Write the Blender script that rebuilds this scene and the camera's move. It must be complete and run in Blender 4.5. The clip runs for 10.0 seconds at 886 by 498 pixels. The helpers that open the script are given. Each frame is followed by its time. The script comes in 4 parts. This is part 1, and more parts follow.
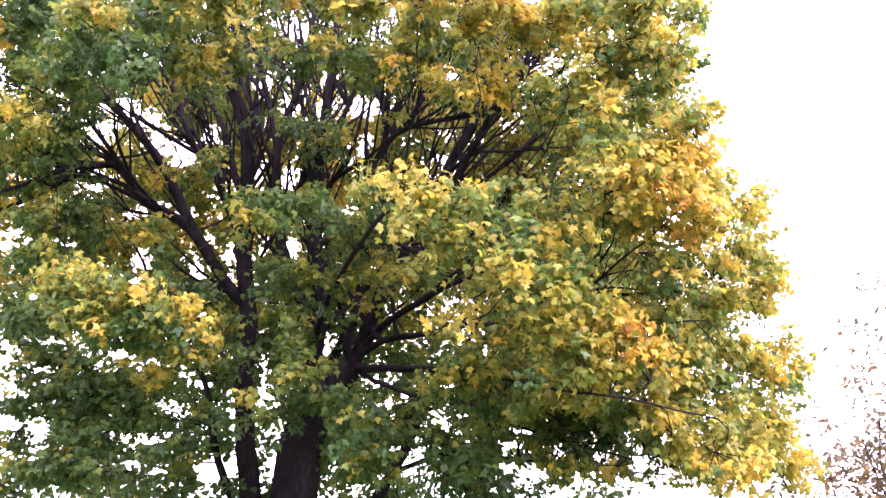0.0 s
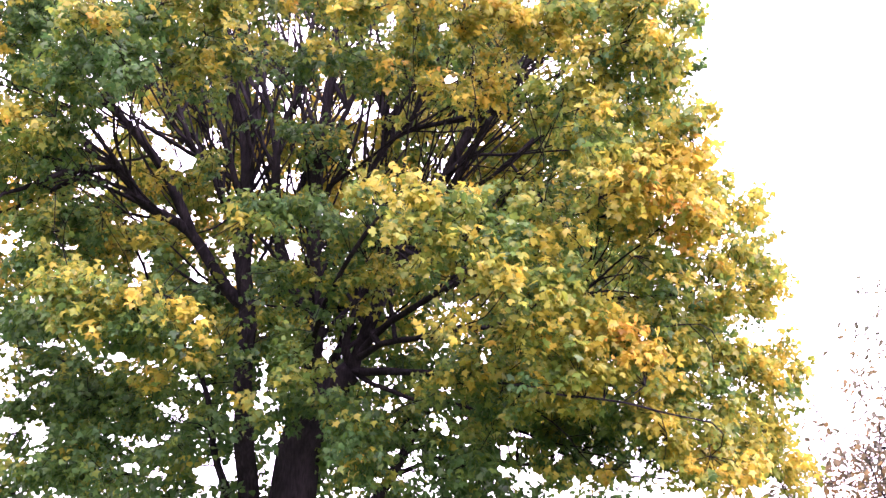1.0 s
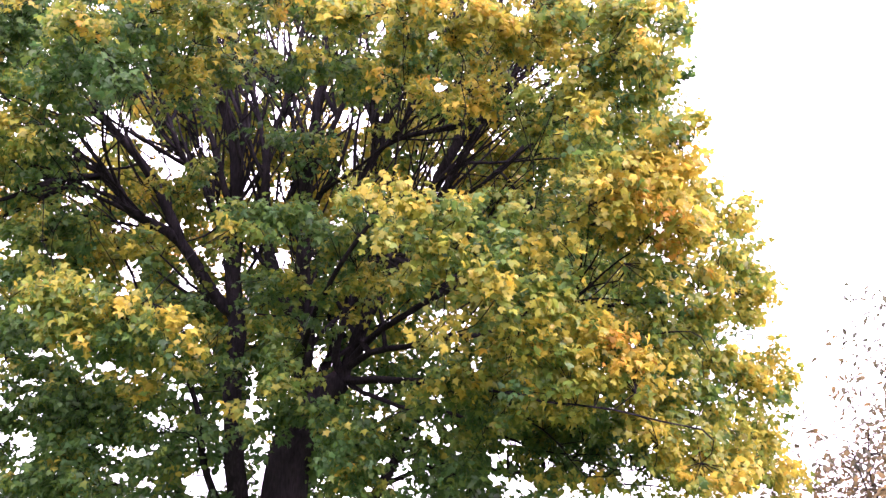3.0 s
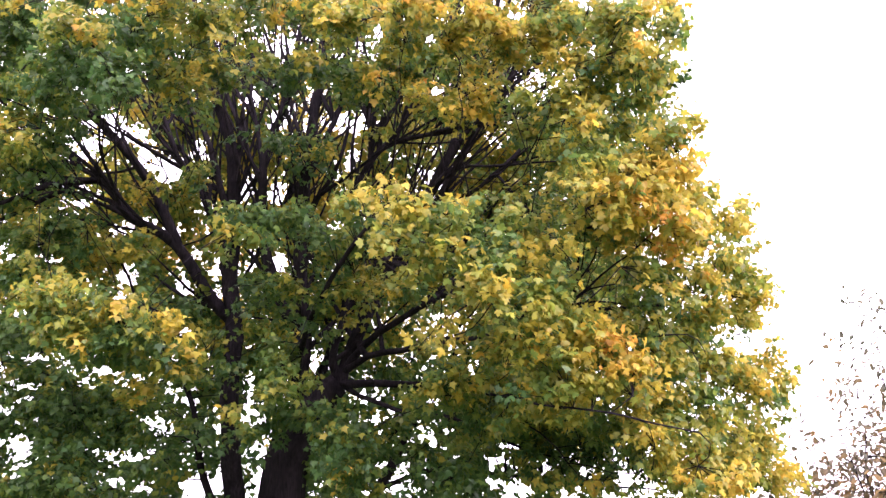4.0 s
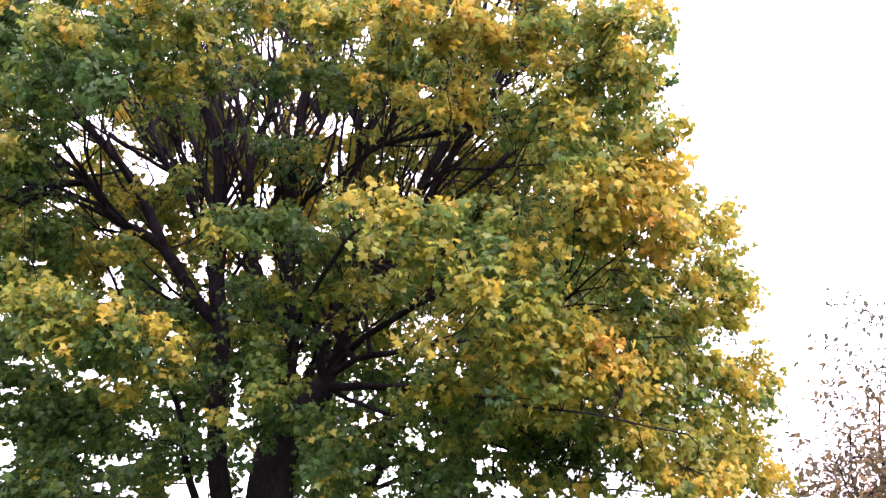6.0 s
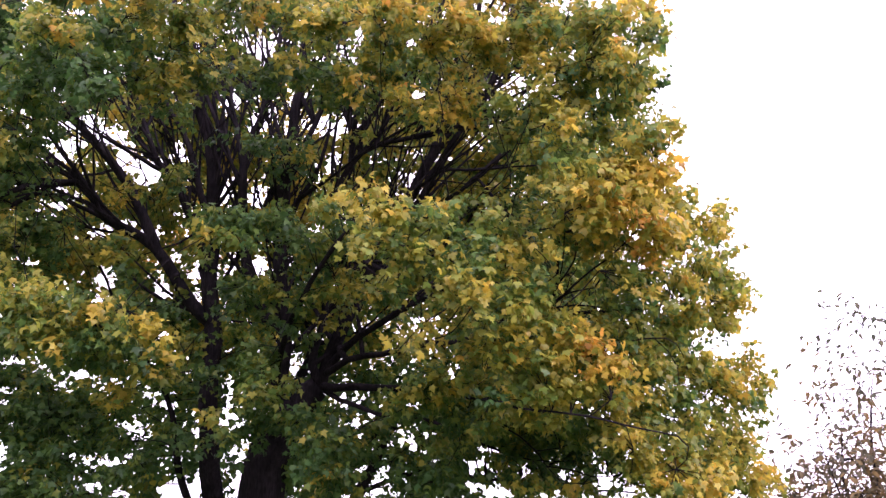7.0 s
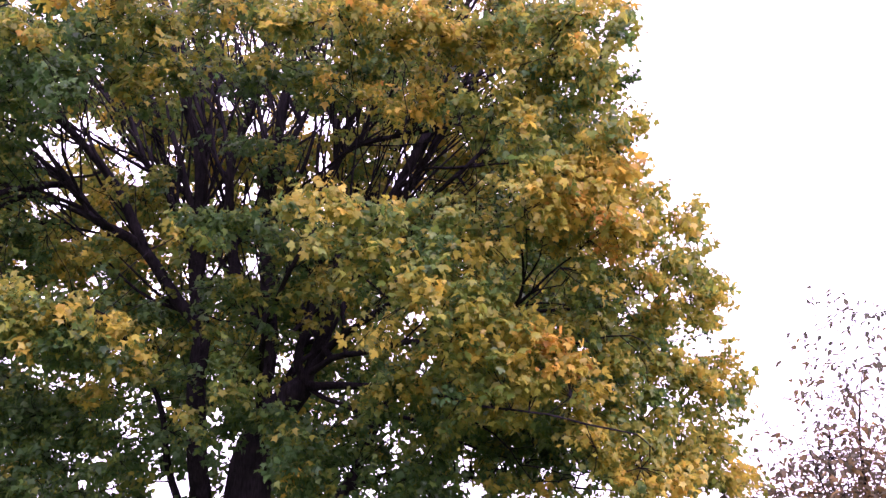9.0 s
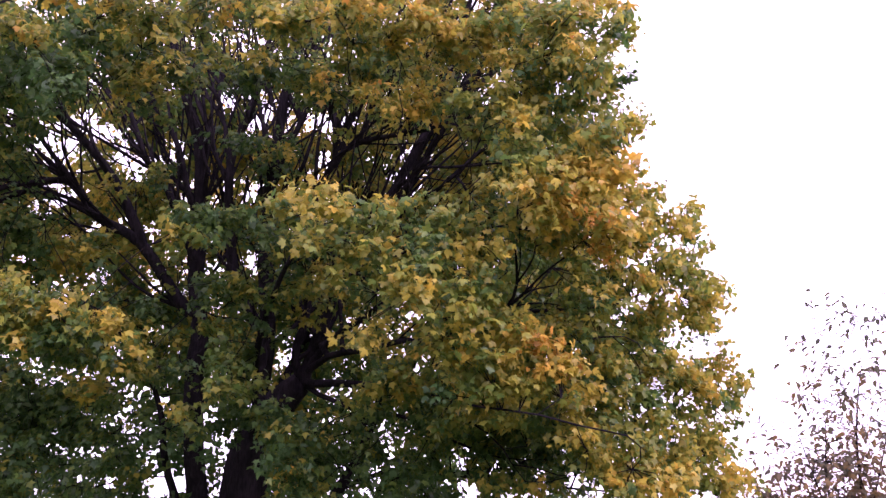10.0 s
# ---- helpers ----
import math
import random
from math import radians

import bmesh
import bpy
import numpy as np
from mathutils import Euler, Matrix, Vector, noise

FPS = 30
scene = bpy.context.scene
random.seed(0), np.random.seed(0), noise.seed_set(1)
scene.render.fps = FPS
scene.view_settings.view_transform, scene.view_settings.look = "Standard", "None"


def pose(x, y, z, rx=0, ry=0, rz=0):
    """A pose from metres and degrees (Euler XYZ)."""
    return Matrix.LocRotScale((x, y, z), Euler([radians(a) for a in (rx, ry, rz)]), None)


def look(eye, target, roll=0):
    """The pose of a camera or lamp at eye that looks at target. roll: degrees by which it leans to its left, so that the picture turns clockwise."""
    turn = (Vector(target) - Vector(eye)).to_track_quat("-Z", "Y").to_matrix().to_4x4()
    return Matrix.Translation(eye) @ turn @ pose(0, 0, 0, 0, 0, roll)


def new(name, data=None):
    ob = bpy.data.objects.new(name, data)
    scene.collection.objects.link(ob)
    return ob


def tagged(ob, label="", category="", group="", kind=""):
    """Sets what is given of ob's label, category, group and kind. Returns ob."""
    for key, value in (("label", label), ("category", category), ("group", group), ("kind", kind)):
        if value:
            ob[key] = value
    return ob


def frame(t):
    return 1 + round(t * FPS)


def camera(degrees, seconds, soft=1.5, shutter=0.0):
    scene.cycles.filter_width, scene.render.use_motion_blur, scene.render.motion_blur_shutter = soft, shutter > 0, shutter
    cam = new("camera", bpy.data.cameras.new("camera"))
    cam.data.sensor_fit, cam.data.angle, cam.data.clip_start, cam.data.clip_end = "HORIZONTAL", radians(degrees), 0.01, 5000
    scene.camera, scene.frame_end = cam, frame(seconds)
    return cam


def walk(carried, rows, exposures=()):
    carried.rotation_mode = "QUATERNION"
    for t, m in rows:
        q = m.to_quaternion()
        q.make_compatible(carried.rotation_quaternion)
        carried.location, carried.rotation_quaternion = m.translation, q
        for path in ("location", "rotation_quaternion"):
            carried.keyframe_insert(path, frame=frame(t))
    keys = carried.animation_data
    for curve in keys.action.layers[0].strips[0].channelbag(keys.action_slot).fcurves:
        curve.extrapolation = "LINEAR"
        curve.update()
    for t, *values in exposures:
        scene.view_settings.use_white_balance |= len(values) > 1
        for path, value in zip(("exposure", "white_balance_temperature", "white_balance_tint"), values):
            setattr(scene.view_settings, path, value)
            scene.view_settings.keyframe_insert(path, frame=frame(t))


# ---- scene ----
from mathutils.kdtree import KDTree as KD

# ------------------------------------------------------------------ camera
cam = camera(55.0, 10.0, soft=1.4)
PATH = [
    (0, pose(-0.101, 0, 1.6, 108.87, -0.55, 0.71)),
    (0.5, pose(-0.103, 0, 1.6, 108.87, -0.53, 0.69)),
    (1, pose(0.016, 0, 1.6, 109.09, -0.73, 1.17)),
    (1.5, pose(0.118, 0, 1.6, 109.29, -1.00, 1.48)),
    (2, pose(0.095, 0, 1.6, 109.38, -1.02, 1.29)),
    (2.5, pose(0.006, 0, 1.6, 109.51, -0.68, 0.82)),
    (4, pose(0.013, 0, 1.6, 109.86, -0.23, 0.42)),
    (4.5, pose(0.047, 0, 1.6, 109.97, -0.19, 0.42)),
    (5, pose(0.000, 0, 1.6, 110.00, -0.00, -0.00)),
    (5.5, pose(-0.031, 0, 1.6, 110.01, 0.17, -0.35)),
    (7, pose(0.035, 0, 1.6, 110.10, 0.03, -0.76)),
    (7.5, pose(0.248, 0, 1.6, 110.07, -0.30, -0.06)),
    (8, pose(0.399, 0, 1.6, 110.05, -0.38, 0.40)),
    (8.5, pose(0.568, 0, 1.6, 110.05, -0.45, 0.99)),
    (9, pose(0.657, 0, 1.6, 109.98, -0.27, 1.27)),
    (9.5, pose(0.759, 0, 1.6, 109.96, -0.65, 1.56)),
    (10, pose(0.800, 0, 1.6, 109.92, -0.99, 1.62)),
]
walk(cam, PATH, [
    (0, 0.68, 6130, 48), (2.5, 0.48, 6090, 45), (4, 0.28, 6220, 38), (5, 0.12, 6240, 37), (5.7, 0.1, 6230, 38),
    (7, -0.43, 6050, 43), (7.5, -0.51, 6010, 47), (9, -0.4, 5920, 64), (10, -0.67, 5920, 62)])

# ------------------------------------------------------------------ light
SUN_TURN, SUN_HEIGHT = 130, 40      # degrees: clockwise from north (+y), above the horizon

world = bpy.data.worlds.new("overcast_sky")
scene.world = world
world.use_nodes = True
wn, wl = world.node_tree.nodes, world.node_tree.links
wn.clear()
sky = wn.new("ShaderNodeTexSky")
sky.sky_type, sky.sun_disc = "NISHITA", False
sky.sun_elevation, sky.sun_rotation = radians(SUN_HEIGHT), radians(SUN_TURN)
sky.air_density, sky.dust_density = 1.0, 4.0
grey = wn.new("ShaderNodeHueSaturation")
grey.inputs["Saturation"].default_value = 0.12
cloud = wn.new("ShaderNodeMix")
cloud.data_type = "RGBA"
cloud.inputs["Factor"].default_value = 0.75
cloud.inputs[7].default_value = (52.0, 51.0, 51.9, 1)
back = wn.new("ShaderNodeBackground")
back.inputs["Strength"].default_value = 0.1
wout = wn.new("ShaderNodeOutputWorld")
wl.new(sky.outputs[0], grey.inputs["Color"])
wl.new(grey.outputs[0], cloud.inputs[6])
wl.new(cloud.outputs[2], back.inputs["Color"])
wl.new(back.outputs[0], wout.inputs[0])

sun = new("sun", bpy.data.lights.new("sun", "SUN"))
sun.data.energy, sun.data.angle, sun.data.color = 2.9, radians(25), (1.0, 0.96, 0.9)
a, e = radians(SUN_TURN), radians(SUN_HEIGHT)
sun.matrix_world = look((60 * math.sin(a) * math.cos(e), 60 * math.cos(a) * math.cos(e), 60 * math.sin(e)), (0, 0, 0))


# ------------------------------------------------------------------ materials
def material(name):
    m = bpy.data.materials.new(name)
    m.use_nodes = True
    n, l = m.node_tree.nodes, m.node_tree.links
    n.clear()
    out = n.new("ShaderNodeOutputMaterial")
    return m, n, l, out


def ramp(n, stops):
    r = n.new("ShaderNodeValToRGB")
    els = r.color_ramp.elements
    while len(els) < len(stops):
        els.new(0.5)
    for el, (p, c) in zip(els, stops):
        el.position, el.color = p, (*c, 1)
    return r


def leaf_material(name, stops, glow=0.4):
    """Autumn leaf: the attribute "turn" says how far it has gone from green to yellow; the maple's also carries light
    and shade.
    """
    m, n, l, out = material(name)
    turn = n.new("ShaderNodeAttribute")
    turn.attribute_name = "turn"
    geo = n.new("ShaderNodeNewGeometry")
    info = n.new("ShaderNodeObjectInfo")
    # patches within a leaf: green veins and brown, dry spots
    co = n.new("ShaderNodeTexCoord")
    blotch = n.new("ShaderNodeTexNoise")
    blotch.inputs["Scale"].default_value, blotch.inputs["Detail"].default_value = 14.0, 3.0
    l.new(co.outputs["Object"], blotch.inputs["Vector"])
    per = n.new("ShaderNodeMath")
    per.operation = "ADD"
    l.new(geo.outputs["Random Per Island"], per.inputs[0])
    l.new(info.outputs["Random"], per.inputs[1])
    frac = n.new("ShaderNodeMath")
    frac.operation = "FRACT"
    l.new(per.outputs[0], frac.inputs[0])
    vary = n.new("ShaderNodeMath")
    vary.operation = "MULTIPLY_ADD"
    l.new(frac.outputs[0], vary.inputs[0])
    vary.inputs[1].default_value, vary.inputs[2].default_value = 0.2, -0.1
    spots = n.new("ShaderNodeMath")
    spots.operation = "MULTIPLY_ADD"
    l.new(blotch.outputs["Fac"], spots.inputs[0])
    spots.inputs[1].default_value, spots.inputs[2].default_value = 0.3, -0.15
    s1 = n.new("ShaderNodeMath")
    s2 = n.new("ShaderNodeMath")
    l.new(turn.outputs["Fac"], s1.inputs[0])
    l.new(vary.outputs[0], s1.inputs[1])
    l.new(s1.outputs[0], s2.inputs[0])
    l.new(spots.outputs[0], s2.inputs[1])
    col = ramp(n, stops)
    l.new(s2.outputs[0], col.inputs[0])
    bright = n.new("ShaderNodeHueSaturation")
    bv = n.new("ShaderNodeMath")
    bv.operation = "MULTIPLY_ADD"
    fr2 = n.new("ShaderNodeMath")
    fr2.operation = "MULTIPLY"
    fr2.inputs[1].default_value = 7.31
    fr3 = n.new("ShaderNodeMath")
    fr3.operation = "FRACT"
    l.new(frac.outputs[0], fr2.inputs[0])
    l.new(fr2.outputs[0], fr3.inputs[0])
    l.new(fr3.outputs[0], bv.inputs[0])
    bv.inputs[1].default_value, bv.inputs[2].default_value = 0.64, 0.70
    l.new(bv.outputs[0], bright.inputs["Value"])
    l.new(col.outputs[0], bright.inputs["Color"])
    b = n.new("ShaderNodeBsdfPrincipled")
    b.inputs["Roughness"].default_value = 0.38
    b.inputs["Specular IOR Level"].default_value = 0.42
    l.new(bright.outputs[0], b.inputs["Base Color"])
    bump = n.new("ShaderNodeBump")
    bump.inputs["Strength"].default_value, bump.inputs["Distance"].default_value = 0.3, 0.01
    l.new(blotch.outputs["Fac"], bump.inputs["Height"])
    l.new(bump.outputs[0], b.inputs["Normal"])
    t = n.new("ShaderNodeBsdfTranslucent")
    l.new(bright.outputs[0], t.inputs["Color"])
    mix = n.new("ShaderNodeMixShader")
    mix.inputs[0].default_value = glow
    l.new(b.outputs[0], mix.inputs[1])
    l.new(t.outputs[0], mix.inputs[2])
    l.new(mix.outputs[0], out.inputs[0])
    return m


def rough_material(name, dark, light, scale, stretch=(1, 1, 1), bump_depth=0.02, rough=0.9):
    m, n, l, out = material(name)
    co = n.new("ShaderNodeTexCoord")
    mp = n.new("ShaderNodeMapping")
    mp.inputs["Scale"].default_value = stretch
    l.new(co.outputs["Object"], mp.inputs["Vector"])
    fine, broad = n.new("ShaderNodeTexNoise"), n.new("ShaderNodeTexNoise")
    fine.inputs["Scale"].default_value, fine.inputs["Detail"].default_value = scale, 6.0
    broad.inputs["Scale"].default_value, broad.inputs["Detail"].default_value = scale / 9, 3.0
    l.new(mp.outputs[0], fine.inputs["Vector"])
    l.new(co.outputs["Object"], broad.inputs["Vector"])
    add = n.new("ShaderNodeMath")
    add.operation = "MULTIPLY"
    l.new(fine.outputs["Fac"], add.inputs[0])
    l.new(broad.outputs["Fac"], add.inputs[1])
    col = ramp(n, [(0.12, dark), (0.42, light)])
    l.new(add.outputs[0], col.inputs[0])
    b = n.new("ShaderNodeBsdfPrincipled")
    b.inputs["Roughness"].default_value = rough
    b.inputs["Specular IOR Level"].default_value = 0.08
    l.new(col.outputs[0], b.inputs["Base Color"])
    bump = n.new("ShaderNodeBump")
    bump.inputs["Strength"].default_value, bump.inputs["Distance"].default_value = 0.8, bump_depth
    l.new(fine.outputs["Fac"], bump.inputs["Height"])
    l.new(bump.outputs[0], b.inputs["Normal"])
    l.new(b.outputs[0], out.inputs[0])
    return m


MAPLE = leaf_material("maple_leaf", [
    (0, (0.063, 0.141, 0.041)), (0.22, (0.143, 0.227, 0.041)), (0.42, (0.308, 0.309, 0.046)), (0.62, (0.508, 0.406, 0.052)), (0.84, (0.647, 0.420, 0.056)), (1, (0.616, 0.308, 0.056))], 0.55)
RUSSET = leaf_material("russet_leaf", [
    (0, (0.105, 0.120, 0.085)), (0.4, (0.160, 0.145, 0.090)), (0.7, (0.260, 0.170, 0.070)), (1, (0.420, 0.280, 0.080))], 0.55)
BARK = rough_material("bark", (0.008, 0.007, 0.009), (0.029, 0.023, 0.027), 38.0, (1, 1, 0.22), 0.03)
GRASS = rough_material("meadow", (0.030, 0.050, 0.014), (0.085, 0.110, 0.035), 7.0, (1, 1, 1), 0.04)


# ------------------------------------------------------------------ helpers of the trees
def mesh_object(name, verts, faces, mat, parent=None, smooth=True):
    me = bpy.data.meshes.new(name)
    me.from_pydata(verts, [], faces)
    me.materials.append(mat)
    if smooth:
        me.polygons.foreach_set("use_smooth", [True] * len(me.polygons))
    ob = new(name, me)
    ob.parent = parent
    if parent:
        ob.matrix_parent_inverse = parent.matrix_world.inverted()
    return ob


def unit(v):
    return v / np.maximum(np.linalg.norm(v, axis=-1, keepdims=True), 1e-9)


def leaf_shape(rng, curl=0.16, fold=0.14, plain=0, oval=False):
    """A five-lobed leaf of length 1 along y, with its stalk; returns points and triangles."""
    half = [(0.40, -0.12), (0.35, 0.10), (0.60, 0.20), (0.70, 0.50), (0.47, 0.52), (0.27, 0.50), (0.30, 0.74), (0.13, 0.82)]
    if plain:
        half = [(0.42, -0.10), (0.36, 0.14), (0.70, 0.44), (0.30, 0.52)]
    if plain == 2:
        half = [(0.52, 0.02), (0.62, 0.50)]
    if oval:
        half = [(0.20, 0.15), (0.27, 0.45), (0.14, 0.8)]
    ring = [(0, 0.04)] + half + [(0, 1.0)] + [(-x, y) for x, y in reversed(half)]
    pts = [(0, 0.34)] + ring + [(0.014, -0.5), (-0.014, -0.5)]
    p = np.array([(x, y, 0) for x, y in pts], float)
    p[:-2, :2] *= 1 + rng.uniform(-0.07, 0.07, (len(p) - 2, 2))
    p[:, 2] = fold * np.abs(p[:, 0]) - curl * np.maximum(p[:, 1], 0) ** 2 - 0.9 * curl * np.abs(p[:, 0]) ** 2
    p[-2:, 2] = 0.45
    k = len(ring)
    tris = [(0, 1 + i, 1 + (i + 1) % k) for i in range(k)]
    if not plain:
        tris.append((1, len(p) - 2, len(p) - 1))
    else:
        p = p[:-2]
    return p, np.array(tris)


def leaf_frames(tip, up):
    """Rotation matrices whose y is the leaf's tip and whose z is its upper side."""
    y = unit(tip)
    z = unit(up - y * (up * y).sum(1, keepdims=True))
    x = np.cross(y, z)
    return np.stack([x, y, z], 2)


def leaves_mesh(name, place, turnm, size, turn, mat, parent, rng, oval=False):
    """All leaves in one mesh, in six shapes; those deep in the crown are plainer."""
    forms = ((0.25, 0.1), (0.45, 0.2), (0.65, 0.05), (0.35, 0.3), (0.8, 0.25), (0.15, -0.1))
    shapes = [leaf_shape(rng, c, f) for c, f in forms] + [leaf_shape(rng, c, f, k, oval) for k in (1, 2) for c, f in forms]
    plain = 1 * (place[:, 1] > 7.3) + ((place[:, 1] > 10.8) | (place[:, 2] > 9.5))
    kind = rng.integers(0, len(forms), len(place)) + len(forms) * plain
    vs, ts, at, base = [], [], [], 0
    for i, (p, tri) in enumerate(shapes):
        s = np.flatnonzero(kind == i)
        v = np.einsum("nij,pj->npi", turnm[s], p) * size[s, None, None] + place[s, None, :]
        vs.append(v.reshape(-1, 3))
        ts.append((tri[None] + base + (np.arange(len(s)) * len(p))[:, None, None]).reshape(-1, 3))
        at.append(np.repeat(turn[s], len(p)))
        base += len(s) * len(p)
    v, t, a_ = np.concatenate(vs), np.concatenate(ts), np.concatenate(at)
    me = bpy.data.meshes.new(name)
    me.vertices.add(len(v))
    me.vertices.foreach_set("co", v.astype(np.float32).ravel())
    me.loops.add(t.size)
    me.loops.foreach_set("vertex_index", t.astype(np.int32).ravel())
    me.polygons.add(len(t))
    me.polygons.foreach_set("loop_start", np.arange(0, t.size, 3, dtype=np.int32))
    me.update(calc_edges=True)
    me.attributes.new("turn", "FLOAT", "POINT").data.foreach_set("value", a_.astype(np.float32))
    me.materials.append(mat)
    ob = new(name, me)
    ob.parent = parent
    ob.matrix_parent_inverse = parent.matrix_world.inverted()
    return tagged(ob, kind="stuff")


class Wood:
    """The skeleton of a tree: nodes with a parent, a limb and a least radius."""

    def __init__(self):
        self.pos, self.up, self.limb, self.least = [], [], [], []

    def add(self, p, parent, limb, least=0.0):
        self.pos.append(np.array(p, float))
        self.up.append(parent)
        self.limb.append(limb)
        self.least.append(least)
        return len(self.pos) - 1

    def line(self, pts, limb, r0, r1, join=True, step=0.22):
        """A limb through pts, rounded; it springs from the nearest node that stands already."""
        pts = [np.array(p, float) for p in pts]
        last = -1
        if join and self.pos:
            last = int(np.argmin(np.linalg.norm(np.array(self.pos) - pts[0], axis=1)))
        ext = [2 * pts[0] - pts[1]] + pts + [2 * pts[-1] - pts[-2]]
        length = sum(np.linalg.norm(b - c) for b, c in zip(pts, pts[1:]))
        done = 0.0
        for i in range(1, len(ext) - 2):
            p0, p1, p2, p3 = ext[i - 1:i + 3]
            seg = np.linalg.norm(p2 - p1)
            k = max(2, int(seg / step))
            for j in range(0 if i == 1 and last < 0 else 1, k + 1):
                s = j / k
                p = 0.5 * (2 * p1 + (p2 - p0) * s + (2 * p0 - 5 * p1 + 4 * p2 - p3) * s * s + (3 * p1 - p0 - 3 * p2 + p3) * s ** 3)
                w = noise.noise_vector(Vector(p) * 1.7)
                p = p + np.array(w) * 0.035
                last = self.add(p, last, limb, r0 + (r1 - r0) * (done + seg * s) / length)
            done += seg

    def grow(self, goals, rng, step=0.26, near=0.42, rounds=90):
        """Branches reach out from the limbs to the goals."""
        left = goals.copy()
        for _ in range(rounds):
            if not len(left):
                break
            kd = KD(len(self.pos))
            for i, p in enumerate(self.pos):
                kd.insert(p, i)
            kd.balance()
            pull, keep = {}, []
            for gi, g in enumerate(left):
                _, i, d = kd.find(g)
                if d > near:
                    keep.append(gi)
                    w = (g - self.pos[i]) / d
                    pull[i] = pull.get(i, 0) + w
            left = left[keep]
            for i, w in pull.items():
                d = unit(w)
                if self.up[i] >= 0:
                    d = unit(d + 0.55 * unit(self.pos[i] - self.pos[self.up[i]]))
                d = unit(d + rng.normal(0, 0.16, 3))
                self.add(self.pos[i] + d * step, i, self.limb[i])

    def radii(self, tip=0.0055, power=2.15):
        n = len(self.pos)
        acc = np.zeros(n)
        for i in range(n - 1, -1, -1):
            if acc[i] == 0:
                acc[i] = tip ** power
            if self.up[i] >= 0:
                acc[self.up[i]] += acc[i]
        r = np.where(np.array(self.least) > 0, self.least, acc ** (1 / power))
        for i, u in enumerate(self.up):
            if u >= 0:
                r[i] = min(r[i], r[u])
        return r

    def tubes(self, r):
        """Per limb: points and faces of all its branches."""
        n = len(self.pos)
        kids = [[] for _ in range(n)]
        for i, u in enumerate(self.up):
            if u >= 0:
                kids[u].append(i)
        main = [max(k, key=lambda j: (self.limb[j] == self.limb[i], r[j])) if k else -1 for i, k in enumerate(kids)]
        made = {}
        for i in range(n):
            u = self.up[i]
            if u >= 0 and main[u] == i and self.limb[u] == self.limb[i]:
                continue
            chain, rad = ([self.pos[u]], [min(r[i] * 1.25, r[u])]) if u >= 0 else ([], [])
            j = i
            while j >= 0:
                chain.append(self.pos[j])
                rad.append(r[j])
                nxt = main[j]
                j = nxt if nxt >= 0 and self.limb[nxt] == self.limb[j] else -1
            if len(chain) > 1:
                sweep(chain, rad, made.setdefault(self.limb[i], ([], [])))
        return made


def sweep(chain, rad, store):
    verts, faces = store
    p = np.array(chain)
    sides = 12 if rad[0] > 0.1 else 8 if rad[0] > 0.035 else 5 if rad[0] > 0.014 else 3
    t = unit(np.gradient(p, axis=0))
    ref = np.array((1.0, 0.2, 0)) if abs(t[0][2]) > 0.7 else np.array((0, 0.1, 1.0))
    base = len(verts)
    ang = np.arange(sides) * 2 * math.pi / sides
    for k in range(len(p)):
        x = unit(np.cross(t[k], ref))
        y = np.cross(t[k], x)
        ref = np.cross(x, t[k]) if k else ref
        rr = rad[k] * (1 + (0.10 * np.sin(3 * ang + 2.1 * k * 0.2) if sides > 7 else 0))
        ring = p[k] + (np.cos(ang) * rr)[:, None] * x + (np.sin(ang) * rr)[:, None] * y if sides <= 7 else \
            p[k] + np.cos(ang)[:, None] * rr[:, None] * x + np.sin(ang)[:, None] * rr[:, None] * y
        verts.extend(map(tuple, ring))
    for k in range(len(p) - 1):
        a0, b0 = base + k * sides, base + (k + 1) * sides
        for s in range(sides):
            q = (s + 1) % sides
            faces.append((a0 + s, a0 + q, b0 + q, b0 + s))
    faces.append(tuple(base + (len(p) - 1) * sides + s for s in range(sides)))


# ------------------------------------------------------------------ ground
S = 2400.0
steps = [-S, -400, -120, -40, -15, 0, 15, 40, 120, 400, S]
gv = [(x, y + 10, -0.02 + (0.05 * noise.noise(Vector((x * 0.05, y * 0.05, 0))) if abs(x) < 50 and abs(y) < 50 else 0)) for y in steps for x in steps]
k = len(steps)
gf = [(j * k + i, j * k + i + 1, (j + 1) * k + i + 1, (j + 1) * k + i) for j in range(k - 1) for i in range(k - 1)]
tagged(mesh_object("ground", gv, gf, GRASS), "level green meadow ground beneath the autumn trees", "ground", kind="structure")

# ------------------------------------------------------------------ the maple: limbs
AXIS = np.array((-2.0, 10.5))


def empty(name, x, y):
    ob = new(name)
    ob.location = (x, y, 0)
    ob.empty_display_size = 0.5
    ob.matrix_world = pose(x, y, 0)
    return ob


maple = tagged(empty("maple_tree", -2.17, 11.7), "large maple with green and yellow autumn leaves on dark limbs", "tree")
wood = Wood()
wood.line([(-2.12, 11.7, -0.25), (-2.17, 11.7, 0.5), (-2.2, 11.7, 2.22), (-2.17, 11.63, 2.8), (-1.97, 11.52, 3.27)], "trunk", 0.400, 0.27, False)
wood.line([(-1.97, 11.52, 3.27), (-1.72, 11.48, 3.6), (-1.48, 11.45, 3.82)], "trunk", 0.28, 0.16)
wood.line([(-2.23, 11.7, 0.6), (-2.73, 11.85, 1.3), (-2.88, 11.9, 2.38), (-2.94, 11.7, 3.0), (-2.97, 11.5, 3.8), (-2.94, 11.4, 4.42)], "stem_a", 0.16, 0.12)
